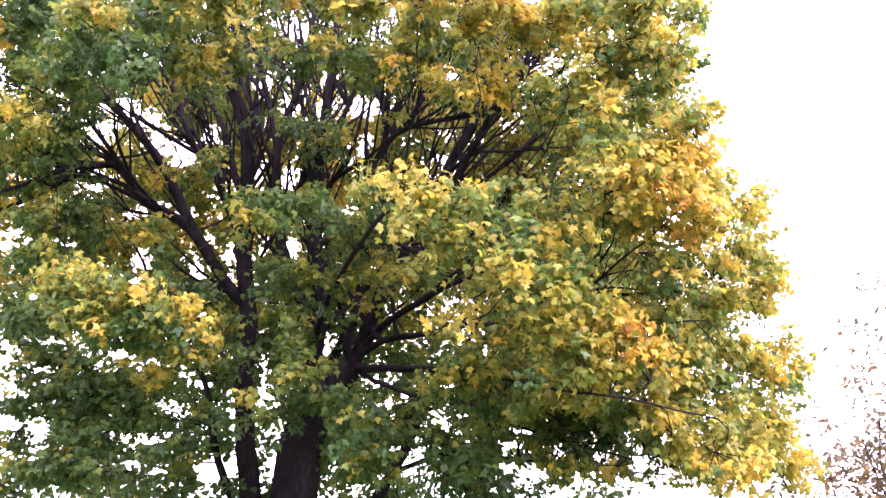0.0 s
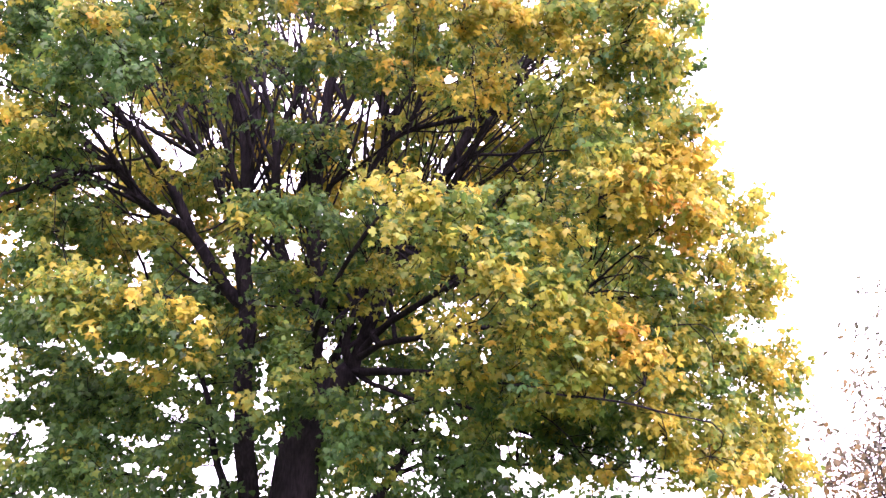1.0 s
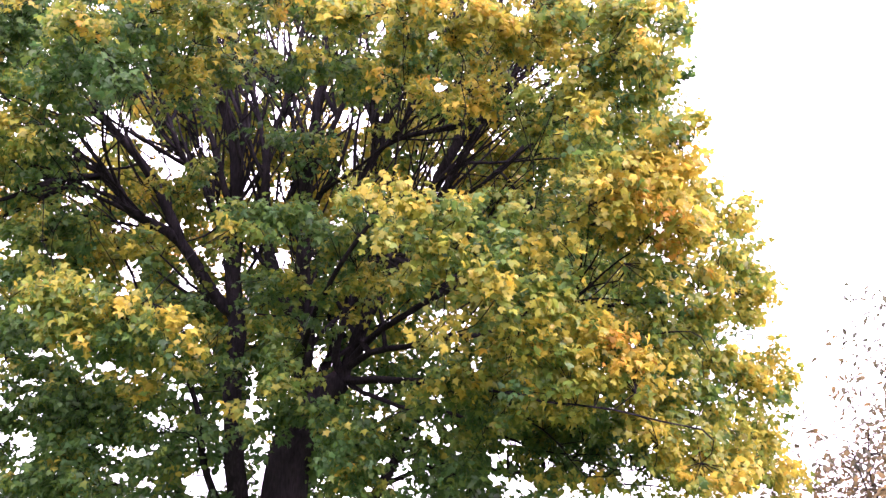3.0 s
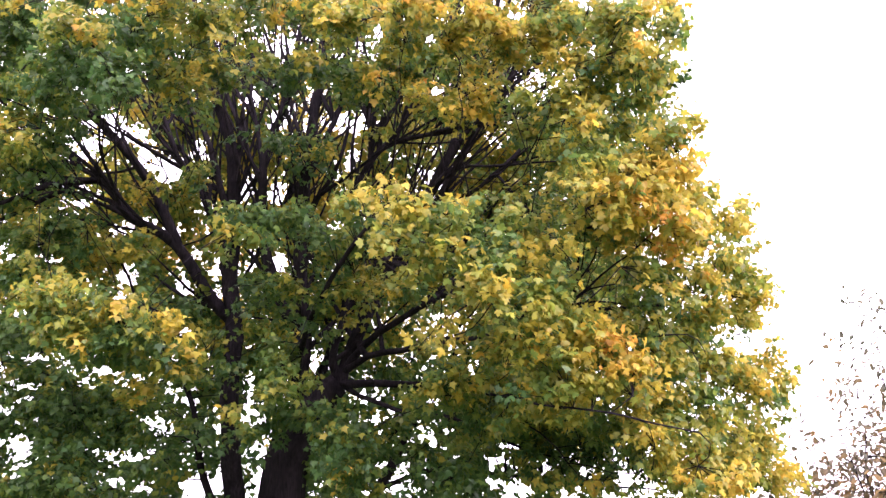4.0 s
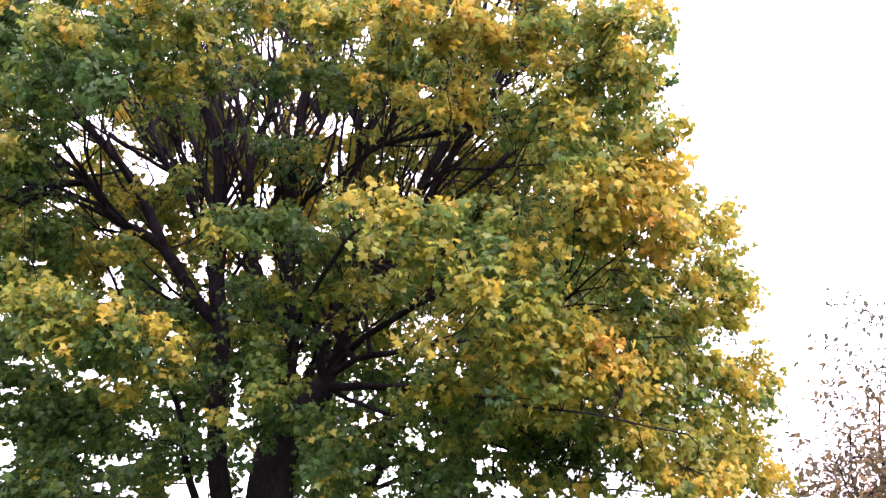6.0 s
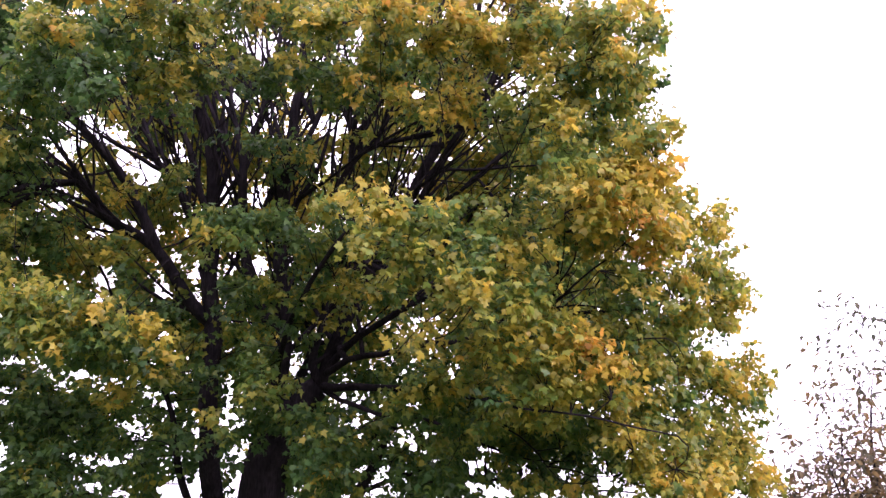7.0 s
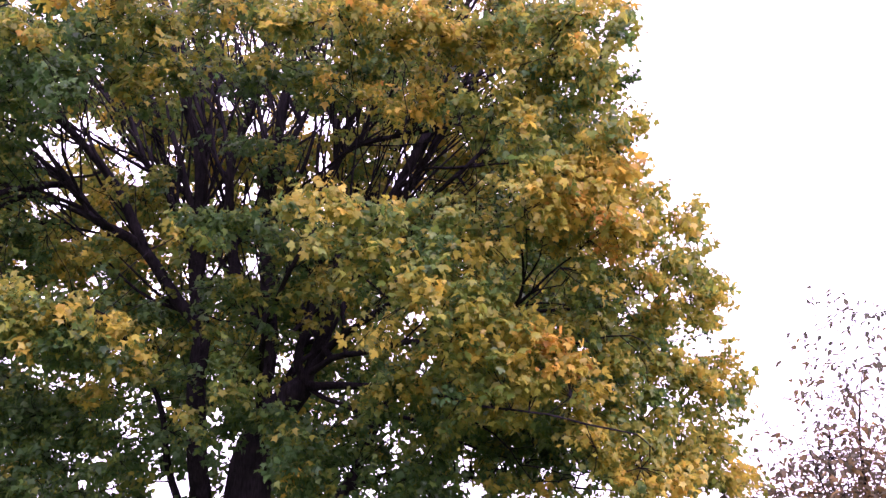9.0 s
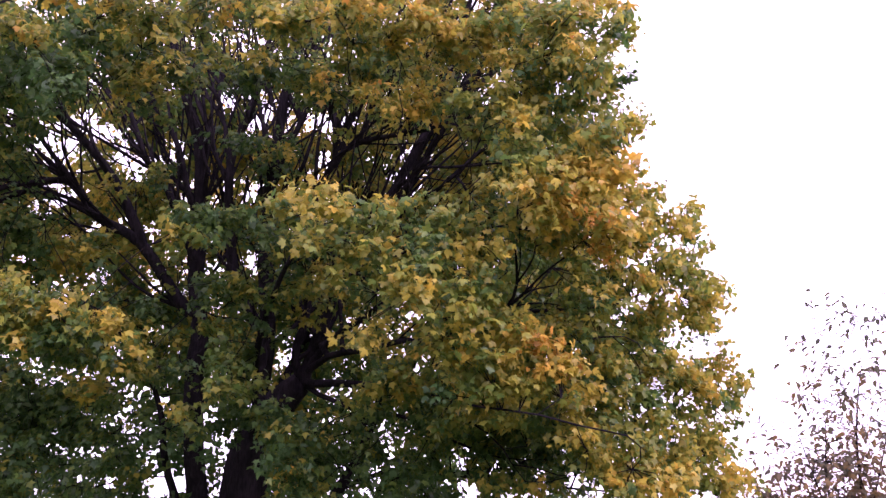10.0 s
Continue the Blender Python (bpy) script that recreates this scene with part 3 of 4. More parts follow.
RIGHT_BOUGHS = [
    (2.91, 8.1, 5.01, 0.05, 0.51), (1.57, 6.9, 4.54, 0.20, 0.59), (1.50, 7.1, 4.44, 0.15, 0.53), (1.77, 7.8, 4.49, 0.20, 0.51), (2.43, 7.8, 4.68, 0.18, 0.58),
    (2.81, 8.1, 4.85, 0.17, 0.51), (2.92, 8.2, 4.68, 0.13, 0.47), (2.50, 7.8, 4.39, 0.20, 0.40), (2.85, 8.2, 4.39, 0.21, 0.48), (2.37, 7.8, 4.14, 0.23, 0.48),
    (1.85, 7.4, 4.02, 0.21, 0.37), (1.85, 8.3, 4.37, 0.20, 0.37), (1.79, 7.7, 3.89, 0.19, 0.33), (1.59, 7.8, 3.68, 0.22, 0.34), (1.18, 7.3, 3.47, 0.20, 0.55),
    (1.92, 7.4, 3.81, 0.18, 0.37)]
LEFT_BOUGHS = [
    (-2.16, 8.3, 4.88, 0.25, 0.08), (-1.85, 8.3, 4.91, 0.20, 0.06), (-2.02, 8.1, 4.62, 0.20, 0.33), (-1.52, 8.4, 4.91, 0.17, 0.13), (-1.41, 8.7, 4.87, 0.17, 0.13),
    (-4.54, 9.3, 5.27, 0.37, 0.13), (-4.83, 9.0, 5.09, 0.31, 0.29), (-4.06, 9.5, 5.12, 0.16, 0.43), (-4.38, 9.5, 4.99, 0.31, 0.15), (-3.63, 9.6, 5.16, 0.19, 0.33),
    (-3.69, 9.5, 4.95, 0.13, 0.50), (-1.17, 9.0, 4.98, 0.23, 0.20), (-1.35, 9.4, 4.82, 0.22, 0.15), (-4.80, 9.0, 4.55, 0.25, 0.15), (-4.50, 9.0, 4.61, 0.25, 0.20),
    (-3.40, 9.5, 4.64, 0.16, 0.20)]
LEFT_GOLD_BOUGHS = [
    (-3.65, 7.7, 3.95, 0.25, 0.38), (-3.84, 7.7, 3.79, 0.18, 0.36), (-3.32, 7.7, 3.84, 0.22, 0.36), (-2.99, 7.7, 3.76, 0.23, 0.48), (-2.63, 7.8, 3.60, 0.18, 0.54),
    (-3.39, 7.7, 3.62, 0.24, 0.33), (-3.10, 7.8, 3.54, 0.23, 0.13), (-3.64, 7.8, 3.58, 0.21, 0.38), (-3.36, 7.7, 3.42, 0.14, 0.48), (-2.83, 7.8, 3.51, 0.17, 0.24),
    (-3.12, 8.8, 4.13, 0.18, 0.08), (-4.68, 9.0, 3.84, 0.31, 0.08)]
MIDDLE_BOUGHS = [
    (-2.95, 9.9, 4.31, 0.24, 0.10), (-2.26, 9.5, 4.44, 0.24, 0.12), (-1.93, 9.2, 4.33, 0.27, 0.15), (-1.78, 9.0, 4.40, 0.16, 0.42), (-1.50, 9.3, 4.26, 0.19, 0.14),
    (-2.24, 9.7, 4.12, 0.15, 0.35), (-1.98, 9.5, 4.04, 0.16, 0.30), (-1.24, 9.2, 4.43, 0.19, 0.40), (-1.44, 9.2, 4.55, 0.19, 0.15), (-0.92, 9.2, 4.41, 0.19, 0.46),
    (-1.10, 9.8, 4.31, 0.16, 0.30), (-0.62, 9.5, 4.50, 0.20, 0.15), (-0.16, 9.5, 4.31, 0.18, 0.25), (0.23, 9.5, 4.13, 0.20, 0.25), (-1.45, 9.8, 4.02, 0.08, 0.25)]
BELLY_BOUGHS = [
    (-0.21, 6.8, 3.93, 0.19, 0.45), (0.03, 6.7, 3.89, 0.17, 0.38), (-0.39, 6.7, 3.77, 0.09, 0.45), (0.17, 6.7, 3.70, 0.17, 0.47), (0.39, 6.6, 3.62, 0.13, 0.57),
    (0.31, 6.8, 3.88, 0.17, 0.41), (0.55, 6.8, 3.83, 0.20, 0.41), (0.55, 6.9, 3.51, 0.20, 0.38), (0.86, 7.1, 3.67, 0.18, 0.33), (0.77, 7.1, 3.82, 0.18, 0.38),
    (0.86, 7.1, 3.51, 0.17, 0.45), (-0.20, 6.8, 3.27, 0.13, 0.56), (0.56, 7.1, 3.37, 0.19, 0.30), (0.42, 7.2, 3.19, 0.18, 0.38), (0.74, 7.0, 3.23, 0.19, 0.47),
    (0.99, 7.1, 3.26, 0.16, 0.52)]
BELLY_LOW_BOUGHS = [
    (0.67, 7.3, 3.12, 0.19, 0.35), (1.25, 7.2, 3.33, 0.15, 0.57), (1.46, 7.3, 3.25, 0.18, 0.68), (1.37, 7.4, 3.13, 0.17, 0.50), (0.97, 7.4, 3.08, 0.20, 0.49),
    (1.31, 7.4, 2.99, 0.12, 0.35), (1.86, 8.0, 3.30, 0.19, 0.38), (1.67, 7.7, 3.03, 0.21, 0.64), (2.01, 8.1, 3.50, 0.20, 0.31), (2.16, 8.1, 3.38, 0.16, 0.38),
    (0.78, 8.0, 3.05, 0.19, 0.43), (1.14, 8.0, 2.95, 0.19, 0.43), (2.08, 8.1, 3.06, 0.18, 0.34), (2.39, 8.6, 3.86, 0.24, 0.38), (1.98, 8.4, 3.74, 0.22, 0.35)]
SIDE_BOUGHS = [
    (3.84, 9.7, 3.67, 0.05, 0.44), (3.53, 9.2, 4.48, 0.05, 0.51), (2.65, 8.7, 4.00, 0.25, 0.48), (3.18, 9.1, 4.40, 0.23, 0.51), (3.37, 9.2, 4.23, 0.16, 0.55),
    (3.14, 9.2, 4.06, 0.18, 0.48), (2.58, 8.6, 3.55, 0.24, 0.41), (2.43, 8.3, 3.15, 0.23, 0.31), (2.98, 8.9, 3.46, 0.25, 0.51), (3.47, 9.4, 3.76, 0.22, 0.55),
    (3.70, 9.7, 3.55, 0.18, 0.55), (3.37, 9.4, 3.29, 0.25, 0.44), (3.11, 9.2, 3.00, 0.22, 0.45), (3.70, 9.7, 3.25, 0.15, 0.51), (3.26, 9.2, 2.72, 0.21, 0.51),
    (3.43, 9.4, 2.44, 0.21, 0.55), (3.71, 9.7, 2.56, 0.11, 0.58), (3.63, 9.7, 2.28, 0.17, 0.59)]
SKIRT_BOUGHS = [
    (1.69, 7.9, 2.71, 0.17, 0.58), (1.58, 7.8, 2.79, 0.10, 0.66), (1.93, 8.1, 2.61, 0.22, 0.48), (2.19, 8.2, 2.85, 0.19, 0.33), (2.60, 8.5, 2.77, 0.25, 0.44),
    (2.53, 8.4, 2.89, 0.10, 0.23), (2.30, 8.3, 2.55, 0.23, 0.59), (1.99, 8.2, 2.33, 0.24, 0.51), (2.35, 8.2, 2.23, 0.24, 0.55), (2.80, 8.7, 2.43, 0.22, 0.51),
    (2.59, 8.1, 2.21, 0.09, 0.61), (3.95, 10.0, 2.39, 0.12, 0.62), (1.75, 8.8, 2.67, 0.15, 0.24), (1.97, 8.8, 2.49, 0.16, 0.37), (1.98, 8.7, 2.95, 0.20, 0.40),
    (1.66, 9.0, 2.94, 0.19, 0.33), (2.84, 8.9, 2.66, 0.19, 0.44), (1.40, 9.2, 3.05, 0.18, 0.30)]
LOW_MID_BOUGHS = [
    (-0.49, 9.8, 3.70, 0.16, 0.25), (-0.11, 8.6, 3.37, 0.22, 0.30), (-0.25, 8.6, 3.18, 0.19, 0.40), (0.12, 8.5, 3.18, 0.17, 0.36), (0.37, 8.2, 3.67, 0.15, 0.30),
    (-1.84, 8.9, 3.51, 0.16, 0.25), (-1.75, 8.7, 3.14, 0.17, 0.30), (-1.80, 9.0, 3.76, 0.10, 0.30), (-2.75, 8.7, 3.39, 0.19, 0.25), (-2.63, 8.7, 3.52, 0.13, 0.36),
    (-2.62, 8.6, 3.32, 0.10, 0.50), (-3.33, 9.0, 3.58, 0.21, 0.20), (-3.16, 9.1, 3.23, 0.16, 0.25), (-3.37, 9.1, 3.17, 0.12, 0.46), (-2.29, 8.9, 2.93, 0.10, 0.36),
    (-2.38, 9.2, 3.51, 0.09, 0.30), (-2.55, 9.4, 3.94, 0.12, 0.25), (-1.60, 9.4, 3.36, 0.09, 0.30)]
LOW_FRONT_BOUGHS = [
    (-1.26, 9.3, 2.94, 0.21, 0.11), (-1.51, 9.6, 3.05, 0.12, 0.11), (-1.83, 9.8, 3.10, 0.15, 0.03), (-1.99, 10.0, 2.90, 0.10, 0.11), (-2.11, 10.2, 3.19, 0.13, 0.01),
    (-1.37, 9.2, 2.71, 0.15, 0.15), (-1.71, 9.9, 2.95, 0.11, 0.11), (-1.06, 9.1, 2.74, 0.23, 0.17), (-1.16, 9.0, 2.54, 0.19, -0.03), (-0.96, 9.1, 2.45, 0.20, 0.17),
    (-1.13, 9.1, 2.30, 0.22, 0.27), (-0.88, 9.4, 2.75, 0.12, 0.17), (-2.15, 9.9, 2.95, 0.16, 0.01), (-2.29, 9.6, 2.76, 0.17, 0.06), (-3.03, 10.1, 2.56, 0.16, -0.09),
    (-0.49, 9.6, 2.68, 0.11, 0.27), (-0.02, 9.6, 2.74, 0.10, 0.31)]
LOW_RIGHT_BOUGHS = [
    (-0.30, 9.6, 2.34, 0.21, 0.12), (0.29, 9.1, 3.03, 0.24, 0.20), (0.13, 9.6, 2.50, 0.25, 0.12), (0.50, 8.6, 2.92, 0.18, 0.36), (-0.41, 9.6, 3.16, 0.18, 0.15),
    (-0.34, 9.8, 2.73, 0.13, 0.15), (1.19, 10.0, 3.00, 0.30, 0.08), (1.69, 10.0, 2.94, 0.30, 0.10), (1.43, 10.2, 2.77, 0.30, 0.08), (0.89, 10.0, 2.81, 0.23, 0.08)]
LOW_EDGE_BOUGHS = [
    (0.99, 9.6, 2.28, 0.18, 0.25), (1.46, 9.6, 2.30, 0.15, 0.36), (0.30, 9.9, 2.81, 0.22, 0.10), (-0.63, 10.2, 3.03, 0.17, 0.15), (-0.97, 10.2, 3.16, 0.09, 0.22),
    (2.02, 9.6, 2.41, 0.12, 0.20), (0.92, 9.8, 2.41, 0.15, 0.12), (1.65, 9.7, 2.34, 0.14, 0.20), (1.13, 10.0, 2.52, 0.22, 0.10), (1.75, 10.0, 2.58, 0.23, 0.12),
    (0.61, 9.9, 2.43, 0.17, 0.12), (1.89, 9.8, 2.29, 0.16, 0.20), (1.43, 10.3, 2.50, 0.17, 0.10)]
LOW_LEFT_BOUGHS = [
    (-2.85, 9.6, 2.89, 0.11, 0.15), (-3.08, 9.8, 2.73, 0.11, 0.12), (-2.72, 9.4, 3.36, 0.09, 0.20), (-4.88, 10.0, 3.41, 0.37, 0.10), (-4.39, 10.0, 3.26, 0.40, 0.08),
    (-3.76, 9.9, 2.99, 0.38, 0.08), (-4.56, 9.9, 2.90, 0.32, 0.08), (-4.05, 9.7, 2.65, 0.28, 0.08), (-4.42, 9.5, 2.39, 0.24, 0.10), (-4.72, 9.7, 2.31, 0.25, 0.08),
    (-4.32, 9.8, 2.25, 0.23, 0.08), (-4.90, 9.8, 2.55, 0.16, 0.10), (-3.42, 9.9, 2.90, 0.22, 0.12), (-4.10, 9.6, 2.36, 0.28, 0.10), (-4.86, 9.6, 3.05, 0.23, 0.15),
    (-4.89, 10.0, 3.66, 0.34, 0.12), (-4.36, 10.0, 3.47, 0.33, 0.15), (-3.87, 10.0, 3.31, 0.30, 0.10), (-3.09, 9.6, 2.50, 0.16, 0.10), (-3.40, 9.7, 2.45, 0.14, 0.10)]
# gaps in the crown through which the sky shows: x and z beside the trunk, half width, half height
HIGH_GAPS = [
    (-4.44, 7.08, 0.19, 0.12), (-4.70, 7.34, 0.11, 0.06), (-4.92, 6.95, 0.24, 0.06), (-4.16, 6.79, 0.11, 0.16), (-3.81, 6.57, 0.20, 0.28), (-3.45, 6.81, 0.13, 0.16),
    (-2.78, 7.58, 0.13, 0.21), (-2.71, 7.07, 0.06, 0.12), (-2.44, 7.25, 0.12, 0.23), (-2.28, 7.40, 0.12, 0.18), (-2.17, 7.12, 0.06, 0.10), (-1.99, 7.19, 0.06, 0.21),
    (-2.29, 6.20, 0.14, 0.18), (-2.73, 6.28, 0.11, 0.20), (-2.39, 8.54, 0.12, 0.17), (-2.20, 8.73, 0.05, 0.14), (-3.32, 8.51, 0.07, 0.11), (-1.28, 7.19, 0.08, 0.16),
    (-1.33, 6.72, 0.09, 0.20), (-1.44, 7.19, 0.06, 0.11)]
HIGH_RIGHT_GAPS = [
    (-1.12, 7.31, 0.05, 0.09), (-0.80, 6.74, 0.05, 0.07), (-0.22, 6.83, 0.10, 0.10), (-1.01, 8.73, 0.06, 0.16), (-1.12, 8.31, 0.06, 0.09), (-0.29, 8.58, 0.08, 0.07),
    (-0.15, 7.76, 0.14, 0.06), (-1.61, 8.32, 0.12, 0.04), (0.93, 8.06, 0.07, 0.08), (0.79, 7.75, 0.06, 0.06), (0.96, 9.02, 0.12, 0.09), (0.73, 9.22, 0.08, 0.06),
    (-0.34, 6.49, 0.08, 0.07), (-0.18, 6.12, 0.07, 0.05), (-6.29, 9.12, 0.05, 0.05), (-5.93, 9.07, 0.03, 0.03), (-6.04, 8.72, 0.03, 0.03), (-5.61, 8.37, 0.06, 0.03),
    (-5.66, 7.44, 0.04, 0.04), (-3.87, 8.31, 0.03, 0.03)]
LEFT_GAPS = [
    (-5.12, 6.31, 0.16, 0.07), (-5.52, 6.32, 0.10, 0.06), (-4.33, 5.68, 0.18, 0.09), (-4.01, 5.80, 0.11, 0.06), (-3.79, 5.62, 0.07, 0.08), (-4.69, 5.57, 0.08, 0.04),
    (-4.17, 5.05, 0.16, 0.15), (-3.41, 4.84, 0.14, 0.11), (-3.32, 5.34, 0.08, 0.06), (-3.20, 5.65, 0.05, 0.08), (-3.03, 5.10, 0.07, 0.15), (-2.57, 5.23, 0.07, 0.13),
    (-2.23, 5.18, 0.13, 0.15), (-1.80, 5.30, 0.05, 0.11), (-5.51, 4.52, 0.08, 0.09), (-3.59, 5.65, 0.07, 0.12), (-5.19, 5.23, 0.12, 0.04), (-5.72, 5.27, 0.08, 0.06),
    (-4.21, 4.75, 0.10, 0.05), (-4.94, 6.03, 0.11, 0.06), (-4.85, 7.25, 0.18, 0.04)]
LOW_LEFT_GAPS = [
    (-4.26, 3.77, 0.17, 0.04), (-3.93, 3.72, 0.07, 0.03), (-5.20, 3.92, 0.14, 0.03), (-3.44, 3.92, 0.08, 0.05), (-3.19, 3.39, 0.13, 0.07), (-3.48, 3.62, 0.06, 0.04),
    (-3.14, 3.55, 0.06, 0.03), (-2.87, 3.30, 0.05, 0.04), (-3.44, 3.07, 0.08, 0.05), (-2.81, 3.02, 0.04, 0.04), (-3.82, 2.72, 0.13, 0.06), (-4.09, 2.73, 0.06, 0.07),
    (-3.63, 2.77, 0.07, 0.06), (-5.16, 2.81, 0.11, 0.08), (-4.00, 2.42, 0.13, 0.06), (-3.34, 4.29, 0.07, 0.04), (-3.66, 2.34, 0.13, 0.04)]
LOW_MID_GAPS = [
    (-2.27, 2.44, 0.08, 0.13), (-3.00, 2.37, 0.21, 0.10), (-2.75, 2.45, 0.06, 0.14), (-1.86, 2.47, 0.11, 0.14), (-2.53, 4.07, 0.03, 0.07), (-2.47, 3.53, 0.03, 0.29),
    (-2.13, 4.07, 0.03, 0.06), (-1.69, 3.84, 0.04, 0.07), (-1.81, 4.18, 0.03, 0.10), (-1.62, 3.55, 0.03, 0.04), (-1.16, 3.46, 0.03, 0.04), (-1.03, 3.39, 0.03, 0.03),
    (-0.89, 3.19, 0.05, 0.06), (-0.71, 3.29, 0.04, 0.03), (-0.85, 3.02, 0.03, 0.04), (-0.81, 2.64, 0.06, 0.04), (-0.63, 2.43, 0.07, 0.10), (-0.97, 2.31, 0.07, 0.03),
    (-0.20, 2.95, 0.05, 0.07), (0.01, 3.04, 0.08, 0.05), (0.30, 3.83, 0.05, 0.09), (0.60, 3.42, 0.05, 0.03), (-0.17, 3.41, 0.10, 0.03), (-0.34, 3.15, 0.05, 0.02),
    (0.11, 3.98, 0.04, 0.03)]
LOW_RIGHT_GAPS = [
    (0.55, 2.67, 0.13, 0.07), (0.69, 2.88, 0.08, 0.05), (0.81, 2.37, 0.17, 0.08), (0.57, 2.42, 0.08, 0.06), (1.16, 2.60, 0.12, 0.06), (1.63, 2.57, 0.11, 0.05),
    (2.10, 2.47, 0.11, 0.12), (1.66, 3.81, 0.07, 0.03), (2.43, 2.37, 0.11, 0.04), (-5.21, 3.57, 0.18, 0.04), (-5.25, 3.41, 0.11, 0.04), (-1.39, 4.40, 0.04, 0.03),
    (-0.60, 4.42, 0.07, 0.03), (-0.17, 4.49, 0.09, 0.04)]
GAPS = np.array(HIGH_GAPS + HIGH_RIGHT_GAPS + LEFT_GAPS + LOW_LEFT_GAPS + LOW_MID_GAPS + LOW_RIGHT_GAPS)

rng = np.random.default_rng(7)


def reach(x, y, z):
    """How far out in the crown a place lies: 1 on its outer skin."""
    dx, dy = x - AXIS[0], y - AXIS[1]
    side = np.where(dx > 0, 5.15, 6.0)
    deep = np.where(dy > 0, 5.4, 4.2)
    prof = np.interp(z, [1.5, 2.4, 3.5, 6, 9, 12, 14, 15.5], [0.85, 0.97, 1.0, 0.97, 0.90, 0.68, 0.42, 0.05])
    return np.sqrt((dx / side) ** 2 + (dy / deep) ** 2) / prof


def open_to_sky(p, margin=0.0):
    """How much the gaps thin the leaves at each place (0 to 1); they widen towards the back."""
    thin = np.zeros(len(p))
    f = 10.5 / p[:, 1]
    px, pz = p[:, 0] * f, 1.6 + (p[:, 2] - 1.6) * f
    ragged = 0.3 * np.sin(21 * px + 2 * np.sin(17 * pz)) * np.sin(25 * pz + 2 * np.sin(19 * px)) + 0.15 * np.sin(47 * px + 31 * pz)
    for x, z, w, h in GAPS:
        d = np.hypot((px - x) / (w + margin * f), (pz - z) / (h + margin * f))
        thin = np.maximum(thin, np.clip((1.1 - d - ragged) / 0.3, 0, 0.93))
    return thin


named_boughs = TOP_BOUGHS + TOP_EDGE_BOUGHS + UPPER_BOUGHS + UPPER_MID_BOUGHS + SHOULDER_BOUGHS + INNER_BOUGHS + CENTRE_BOUGHS + RIGHT_BOUGHS + LEFT_BOUGHS + LEFT_GOLD_BOUGHS + MIDDLE_BOUGHS + BELLY_BOUGHS + BELLY_LOW_BOUGHS + SIDE_BOUGHS + SKIRT_BOUGHS + LOW_MID_BOUGHS + LOW_FRONT_BOUGHS + LOW_RIGHT_BOUGHS + LOW_EDGE_BOUGHS + LOW_LEFT_BOUGHS
boughs = [(*b, 18.0 if b in INNER_BOUGHS else 25.0 if b[0] > -3.4 and b in UPPER_BOUGHS else 29.0 if b in CENTRE_BOUGHS + BELLY_BOUGHS + MIDDLE_BOUGHS else 50.0 if b[2] < 3.6 and b[0] < 1.5 else 40.0) for b in named_boughs]
# each has a broader one behind it, its shade put into the tint as greener leaves
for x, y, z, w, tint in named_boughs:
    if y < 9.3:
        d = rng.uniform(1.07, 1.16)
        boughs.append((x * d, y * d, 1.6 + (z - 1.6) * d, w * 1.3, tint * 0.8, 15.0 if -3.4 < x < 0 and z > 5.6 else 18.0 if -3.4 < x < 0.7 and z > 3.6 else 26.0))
solid = len(boughs)
# the rest of the crown: its back, its top and its far side
tries = 0
while len(boughs) < solid + 330 and tries < 60000:
    tries += 1
    x, y, z = rng.uniform(-8.5, 3.4), rng.uniform(5.8, 16), rng.uniform(1.9, 15)
    if y < 11.3 and z - 1.6 < 0.8 * y and x > -0.62 * y:
        continue
    q = float(reach(x, y, z))
    inner = 0.72 if z > 3.4 else 0.6
    if q > 0.96 or (q < inner and y < 11.3):
        continue
    if min((x - b[0]) ** 2 + (y - b[1]) ** 2 + 2.2 * (z - b[2]) ** 2 for b in boughs) < 0.75 ** 2:
        continue
    # high leaves at the back are yellowed to paint in light shining through
    tint = (0.34 if z > 4.6 else 0.14) + 0.25 * max(0.0, q - 0.55) / 0.4 + 0.35 * noise.noise(Vector((x, y, z)) * 0.55) + (0.13 if x > 1 else 0) - (0.2 if z < 3.2 and x < 1 else 0)
    boughs.append((x, y, z, rng.uniform(0.5, 0.8), tint, (1.6 if x < -2.2 else 3.2) if z < 4.6 and x < 0 else 2.0 if z - 1.6 > 0.85 * y else 8.5 if z > 6 else 5.0 if -3.5 < x < 0.8 else 8.0))

rng = np.random.default_rng(11)
# the low green boughs at the back, seen beneath the crown
upto = len(boughs) + 30
while len(boughs) < upto:
    x, y, z = rng.uniform(-7.2, 2.8), rng.uniform(11.2, 15.2), rng.uniform(2.1, 5.0)
    if reach(x, y, z) < 0.97:
        boughs.append((x, y, z, rng.uniform(0.5, 0.8), 0.12 + 0.25 * noise.noise(Vector((x, y, z)) * 0.6), 5.0))
# boughs within the thick side of the crown
upto = len(boughs) + 34
while len(boughs) < upto:
    x, y, z = rng.uniform(0.0, 2.6), rng.uniform(9.4, 12.6), rng.uniform(3.3, 7.8)
    if reach(x, y, z) < 0.93 and (z < 5 or (x > 0.9 and y > 10.4)):
        boughs.append((x, y, z, rng.uniform(0.5, 0.75), 0.2 + 0.3 * noise.noise(Vector((x, y, z)) * 0.6), 7.0))

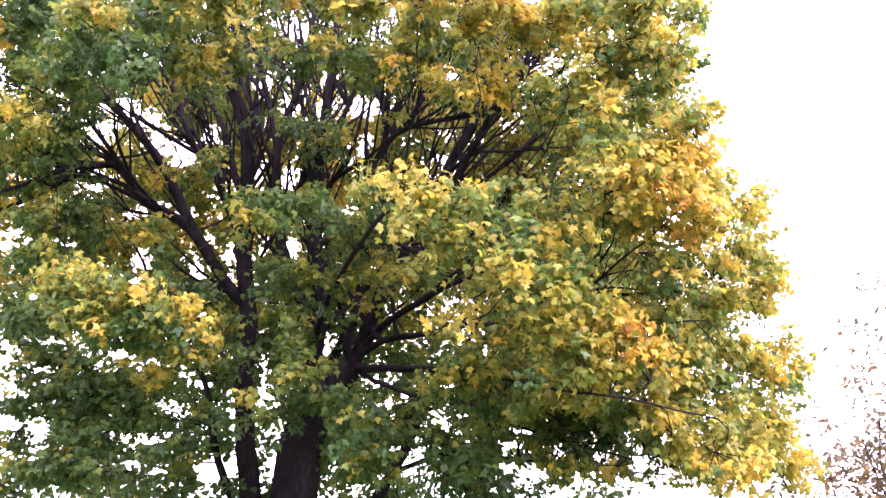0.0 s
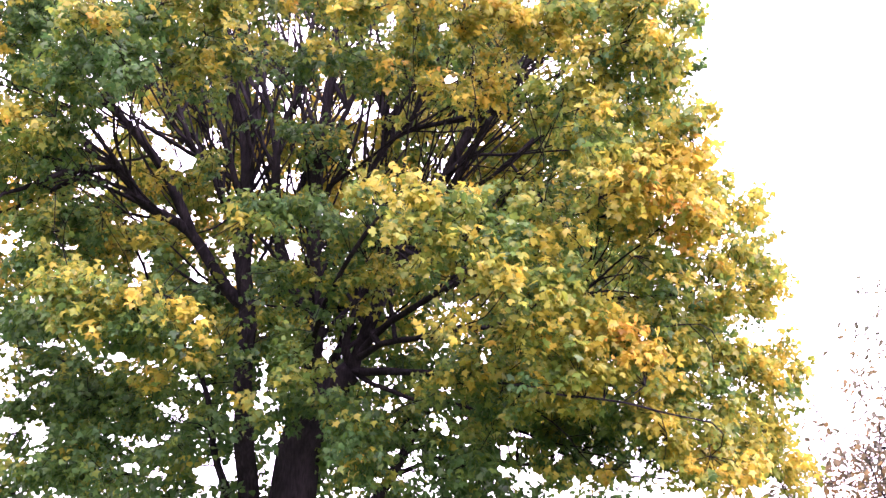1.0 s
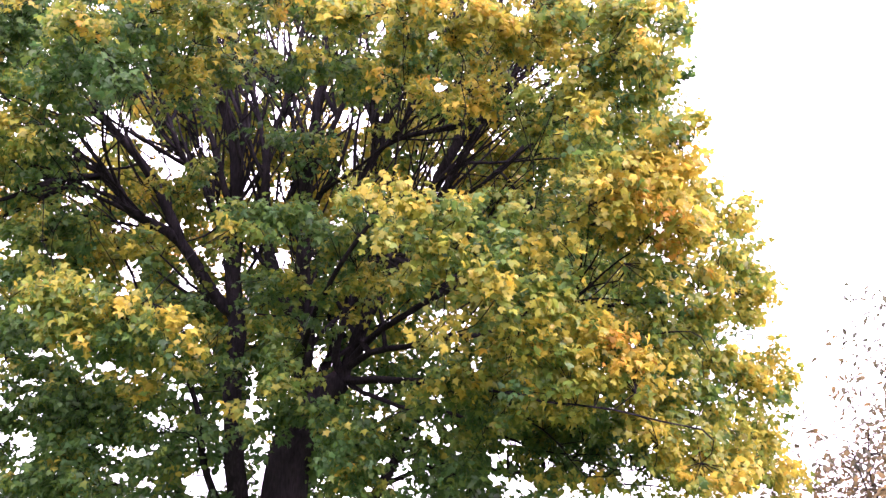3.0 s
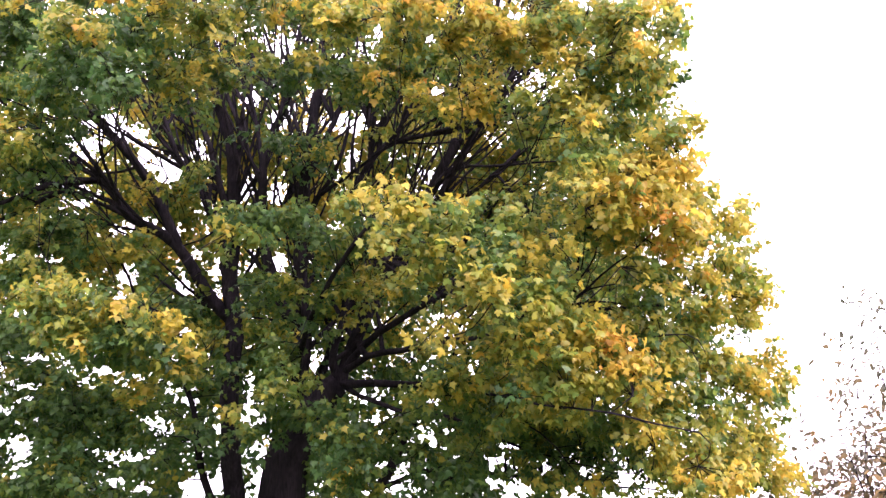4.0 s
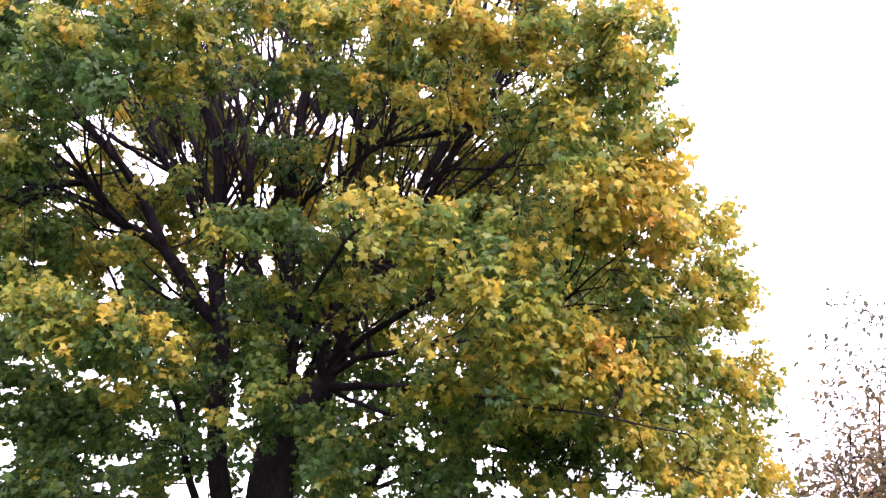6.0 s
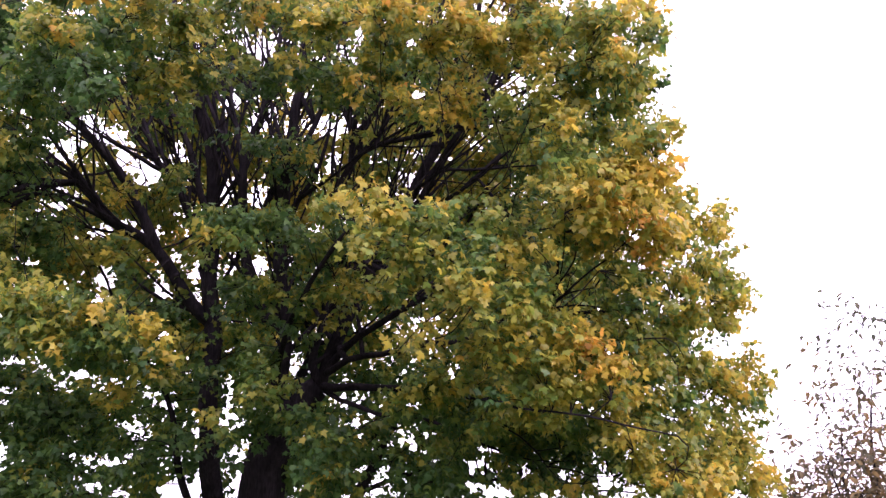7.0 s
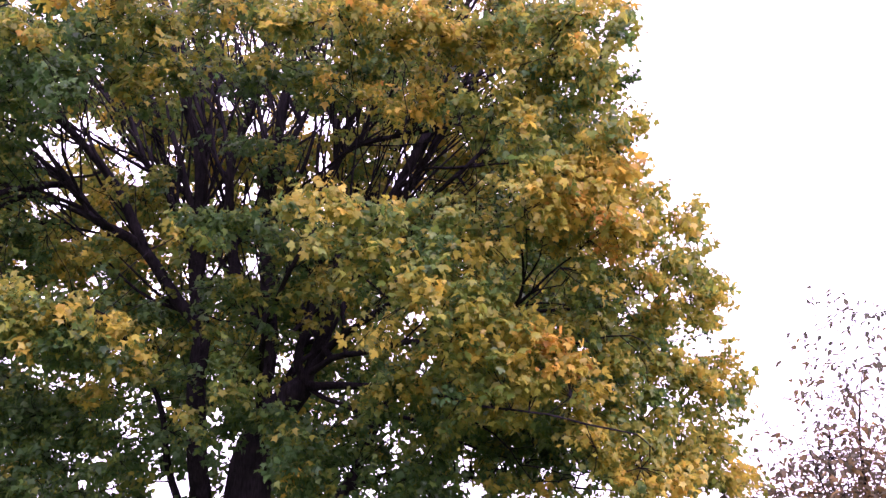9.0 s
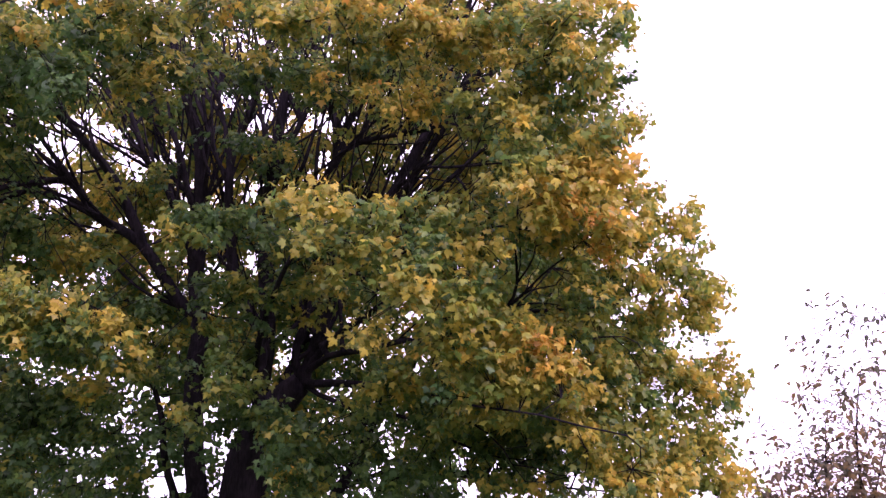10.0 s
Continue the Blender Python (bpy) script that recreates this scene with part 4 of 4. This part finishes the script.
rng = np.random.default_rng(12)
centre, out_dir, tone = [], [], []
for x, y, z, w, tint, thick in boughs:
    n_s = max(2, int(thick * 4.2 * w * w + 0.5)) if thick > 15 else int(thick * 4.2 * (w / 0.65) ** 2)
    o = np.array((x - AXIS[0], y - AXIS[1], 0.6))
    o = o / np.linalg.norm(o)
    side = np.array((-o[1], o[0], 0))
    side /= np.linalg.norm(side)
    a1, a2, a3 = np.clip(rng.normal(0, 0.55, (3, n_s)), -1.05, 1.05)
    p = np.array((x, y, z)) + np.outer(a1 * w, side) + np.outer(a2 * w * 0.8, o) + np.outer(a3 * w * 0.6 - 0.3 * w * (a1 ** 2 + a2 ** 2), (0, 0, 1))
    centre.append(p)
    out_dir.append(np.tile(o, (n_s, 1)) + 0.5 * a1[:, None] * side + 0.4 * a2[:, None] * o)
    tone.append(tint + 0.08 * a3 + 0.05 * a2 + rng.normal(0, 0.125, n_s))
centre, out_dir, tone = np.concatenate(centre), unit(np.concatenate(out_dir)), np.concatenate(tone)
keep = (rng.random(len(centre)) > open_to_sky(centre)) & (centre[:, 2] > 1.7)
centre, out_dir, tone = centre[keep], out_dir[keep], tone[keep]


# ------------------------------------------------------------------ twigs and leaves
def foliage(wood_, centre, out_dir, tone, per, rng, size, tip=0.0048, twig=1.0, leaf_spread=0.19, goal_step=4, droop=(0.2, 1.2), flutter=0.5):
    """Branches to the sprays, a twig to each, and its leaves."""
    wood_.grow(centre[::goal_step].copy(), rng)
    r = wood_.radii(tip)
    made = wood_.tubes(r)
    kd = KD(len(wood_.pos))
    for i, p in enumerate(wood_.pos):
        if wood_.limb[i] != "trunk":
            kd.insert(p, i)
    kd.balance()
    lv, lo, lt = [], [], []
    for p, o, tn in zip(centre, out_dir, tone):
        q, i, d = kd.find(p)
        q = np.array(q)
        mid = 0.5 * (q + p) + np.array((0, 0, 0.08 * d)) + rng.normal(0, 0.03, 3)
        end = p + 0.08 * o - np.array((0, 0, 0.03))
        sweep([q, mid, p, end], [0.0055 * twig, 0.0045 * twig, 0.0035 * twig, 0.002 * twig], made.setdefault(wood_.limb[i], ([], [])))
        m = rng.poisson(per * (0.5 if p[2] > 9.3 else 1.0))
        on = mid + (end - mid) * rng.random((m, 1)) ** 0.6 + rng.normal(0, 0.036 if p[1] < 10.5 else 0.09, (m, 3))
        # stalks spread sideways and outwards, blades hang from them
        own = o + rng.normal(0, 0.5, 3) * (1, 1, 0.3)
        h = unit(0.8 * own + rng.normal(0, 0.6, (m, 3)) * (1, 1, 0.35))
        lv.append(on + h * rng.uniform(0.04, leaf_spread, (m, 1)))
        lo.append(h)
        lt.append(tn - 0.03 + rng.normal(0, 0.075, m))
    lv, lo, lt = np.concatenate(lv), np.concatenate(lo), np.concatenate(lt)
    n = len(lv)
    hang = rng.uniform(*droop, (n, 1))
    tipd = 0.7 * lo + rng.normal(0, 0.8 * flutter, (n, 3)) - hang * np.array((0, 0, 1.0))
    up = 0.3 * lo + rng.normal(0, flutter, (n, 3)) + np.array((0, 0, 0.9))
    turnm = leaf_frames(tipd, up)
    sz = rng.uniform(*size, n)
    lt = np.clip(lt, 0, 1)
    return made, lv, turnm, sz, lt


rng = np.random.default_rng(13)
made, lv, turnm, sz, lt = foliage(wood, centre, out_dir, tone, 24, rng, (0.042, 0.09), leaf_spread=0.15)
# the outer leaves, which stand in the sun, are smaller
sz *= 1 - 0.13 * np.clip((reach(lv[:, 0], lv[:, 1], lv[:, 2]) - 0.62) / 0.3, 0, 1)
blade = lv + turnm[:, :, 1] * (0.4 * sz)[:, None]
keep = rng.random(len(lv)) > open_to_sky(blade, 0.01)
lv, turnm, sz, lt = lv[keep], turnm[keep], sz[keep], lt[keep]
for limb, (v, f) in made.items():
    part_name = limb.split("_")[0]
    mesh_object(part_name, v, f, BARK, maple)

# the leaves that hang foremost stand singly, the rest is the crown
front = np.flatnonzero((lv[:, 1] < 6.9) & (lv[:, 2] > 2.7) & (lv[:, 2] < 5.2) & (np.abs(lv[:, 0] - 0.3) < 1.4))
single = np.zeros(len(lv), bool)
single[rng.choice(front, min(300, len(front)), replace=False)] = True
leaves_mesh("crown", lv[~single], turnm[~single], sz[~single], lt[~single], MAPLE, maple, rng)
kinds = []
for j in range(10):
    p, t = leaf_shape(rng, rng.uniform(0.15, 0.8), rng.uniform(0.0, 0.3))
    me = bpy.data.meshes.new("leaf")
    me.from_pydata([tuple(q) for q in p], [], [tuple(int(c) for c in q) for q in t])
    me.attributes.new("turn", "FLOAT", "POINT").data.foreach_set("value", [0.1 + 0.08 * j] * len(p))
    me.materials.append(MAPLE)
    kinds.append(me)
inv = maple.matrix_world.inverted()
for i in np.flatnonzero(single):
    ob = new("leaf", kinds[int(np.clip((lt[i] - 0.06) / 0.08, 0, 9))])
    ob.parent = maple
    ob.matrix_parent_inverse = inv
    ob.matrix_basis = Matrix.LocRotScale(Vector(lv[i]), Matrix(turnm[i].tolist()).to_quaternion(), Vector((sz[i],) * 3))

# ------------------------------------------------------------------ the thin russet tree behind
russet = tagged(empty("young_tree", 5.5, 10.8), "young half-bare tree with sparse russet autumn leaves", "tree")
w2 = Wood()
w2.line([(5.53, 10.80, -0.20), (5.50, 10.80, 1.60), (5.59, 10.86, 2.36), (5.56, 10.80, 3.12), (5.72, 10.80, 3.76)], "trunk", 0.055, 0.006, False)
w2.line([(5.46, 10.80, 1.09), (5.27, 10.74, 1.85), (5.15, 10.80, 2.55), (5.21, 10.80, 3.25)], "stem_a", 0.035, 0.005)
w2.line([(5.38, 10.80, 1.47), (5.02, 10.67, 2.36), (4.76, 10.61, 3.25)], "limb_a", 0.018, 0.004)
w2.line([(5.38, 10.80, 1.66), (5.91, 10.99, 2.74), (6.29, 10.99, 3.89)], "limb_b", 0.018, 0.004)
w2.line([(5.38, 10.80, 1.35), (5.97, 10.61, 2.11), (6.73, 10.55, 2.87)], "limb_c", 0.018, 0.004)
rng = np.random.default_rng(14)
n = 250
z = 1.7 + 5.0 * rng.random(n) ** 1.8
a = rng.uniform(0, 2 * math.pi, n)
q = np.sqrt(rng.random(n)) * np.interp(z, [2, 3, 4, 5.5, 7.3], [2.4, 2.5, 2.0, 1.6, 0.9])
c2 = np.stack([9.1 + 0.15 * (z - 3) + q * np.cos(a), 17 + q * np.sin(a), z], 1)
# thicker foliage low about the stems
c3 = np.concatenate([rng.normal(0, 1, (230, 3)) * (0.6, 0.6, 0.65) + (8.7, 17, 3.0), rng.normal(0, 1, (130, 3)) * (0.6, 0.5, 0.75) + (7.1, 17, 2.3)])
c2 = np.concatenate([c2, c3]) * 0.6353 + (0, 0, 0.5835)
a = np.concatenate([a, rng.uniform(0, 2 * math.pi, len(c3))])
n = len(c2)
o2 = unit(np.stack([np.cos(a), np.sin(a), np.full(n, 0.2)], 1))
t2 = np.array([0.6 - 0.17 * (p[2] - 2.5) + 0.6 * noise.noise(Vector(p) * 1.4) for p in c2])
made, lv, turnm, sz, lt = foliage(w2, c2, o2, t2, 9, rng, (0.052, 0.115), tip=0.0028, twig=0.6, leaf_spread=0.16, goal_step=2, droop=(-0.2, 0.35), flutter=0.36)
for limb, (v, f) in made.items():
    mesh_object(limb.split("_")[0], v, f, BARK, russet)
leaves_mesh("crown", lv, turnm, sz, lt, RUSSET, russet, rng, True)
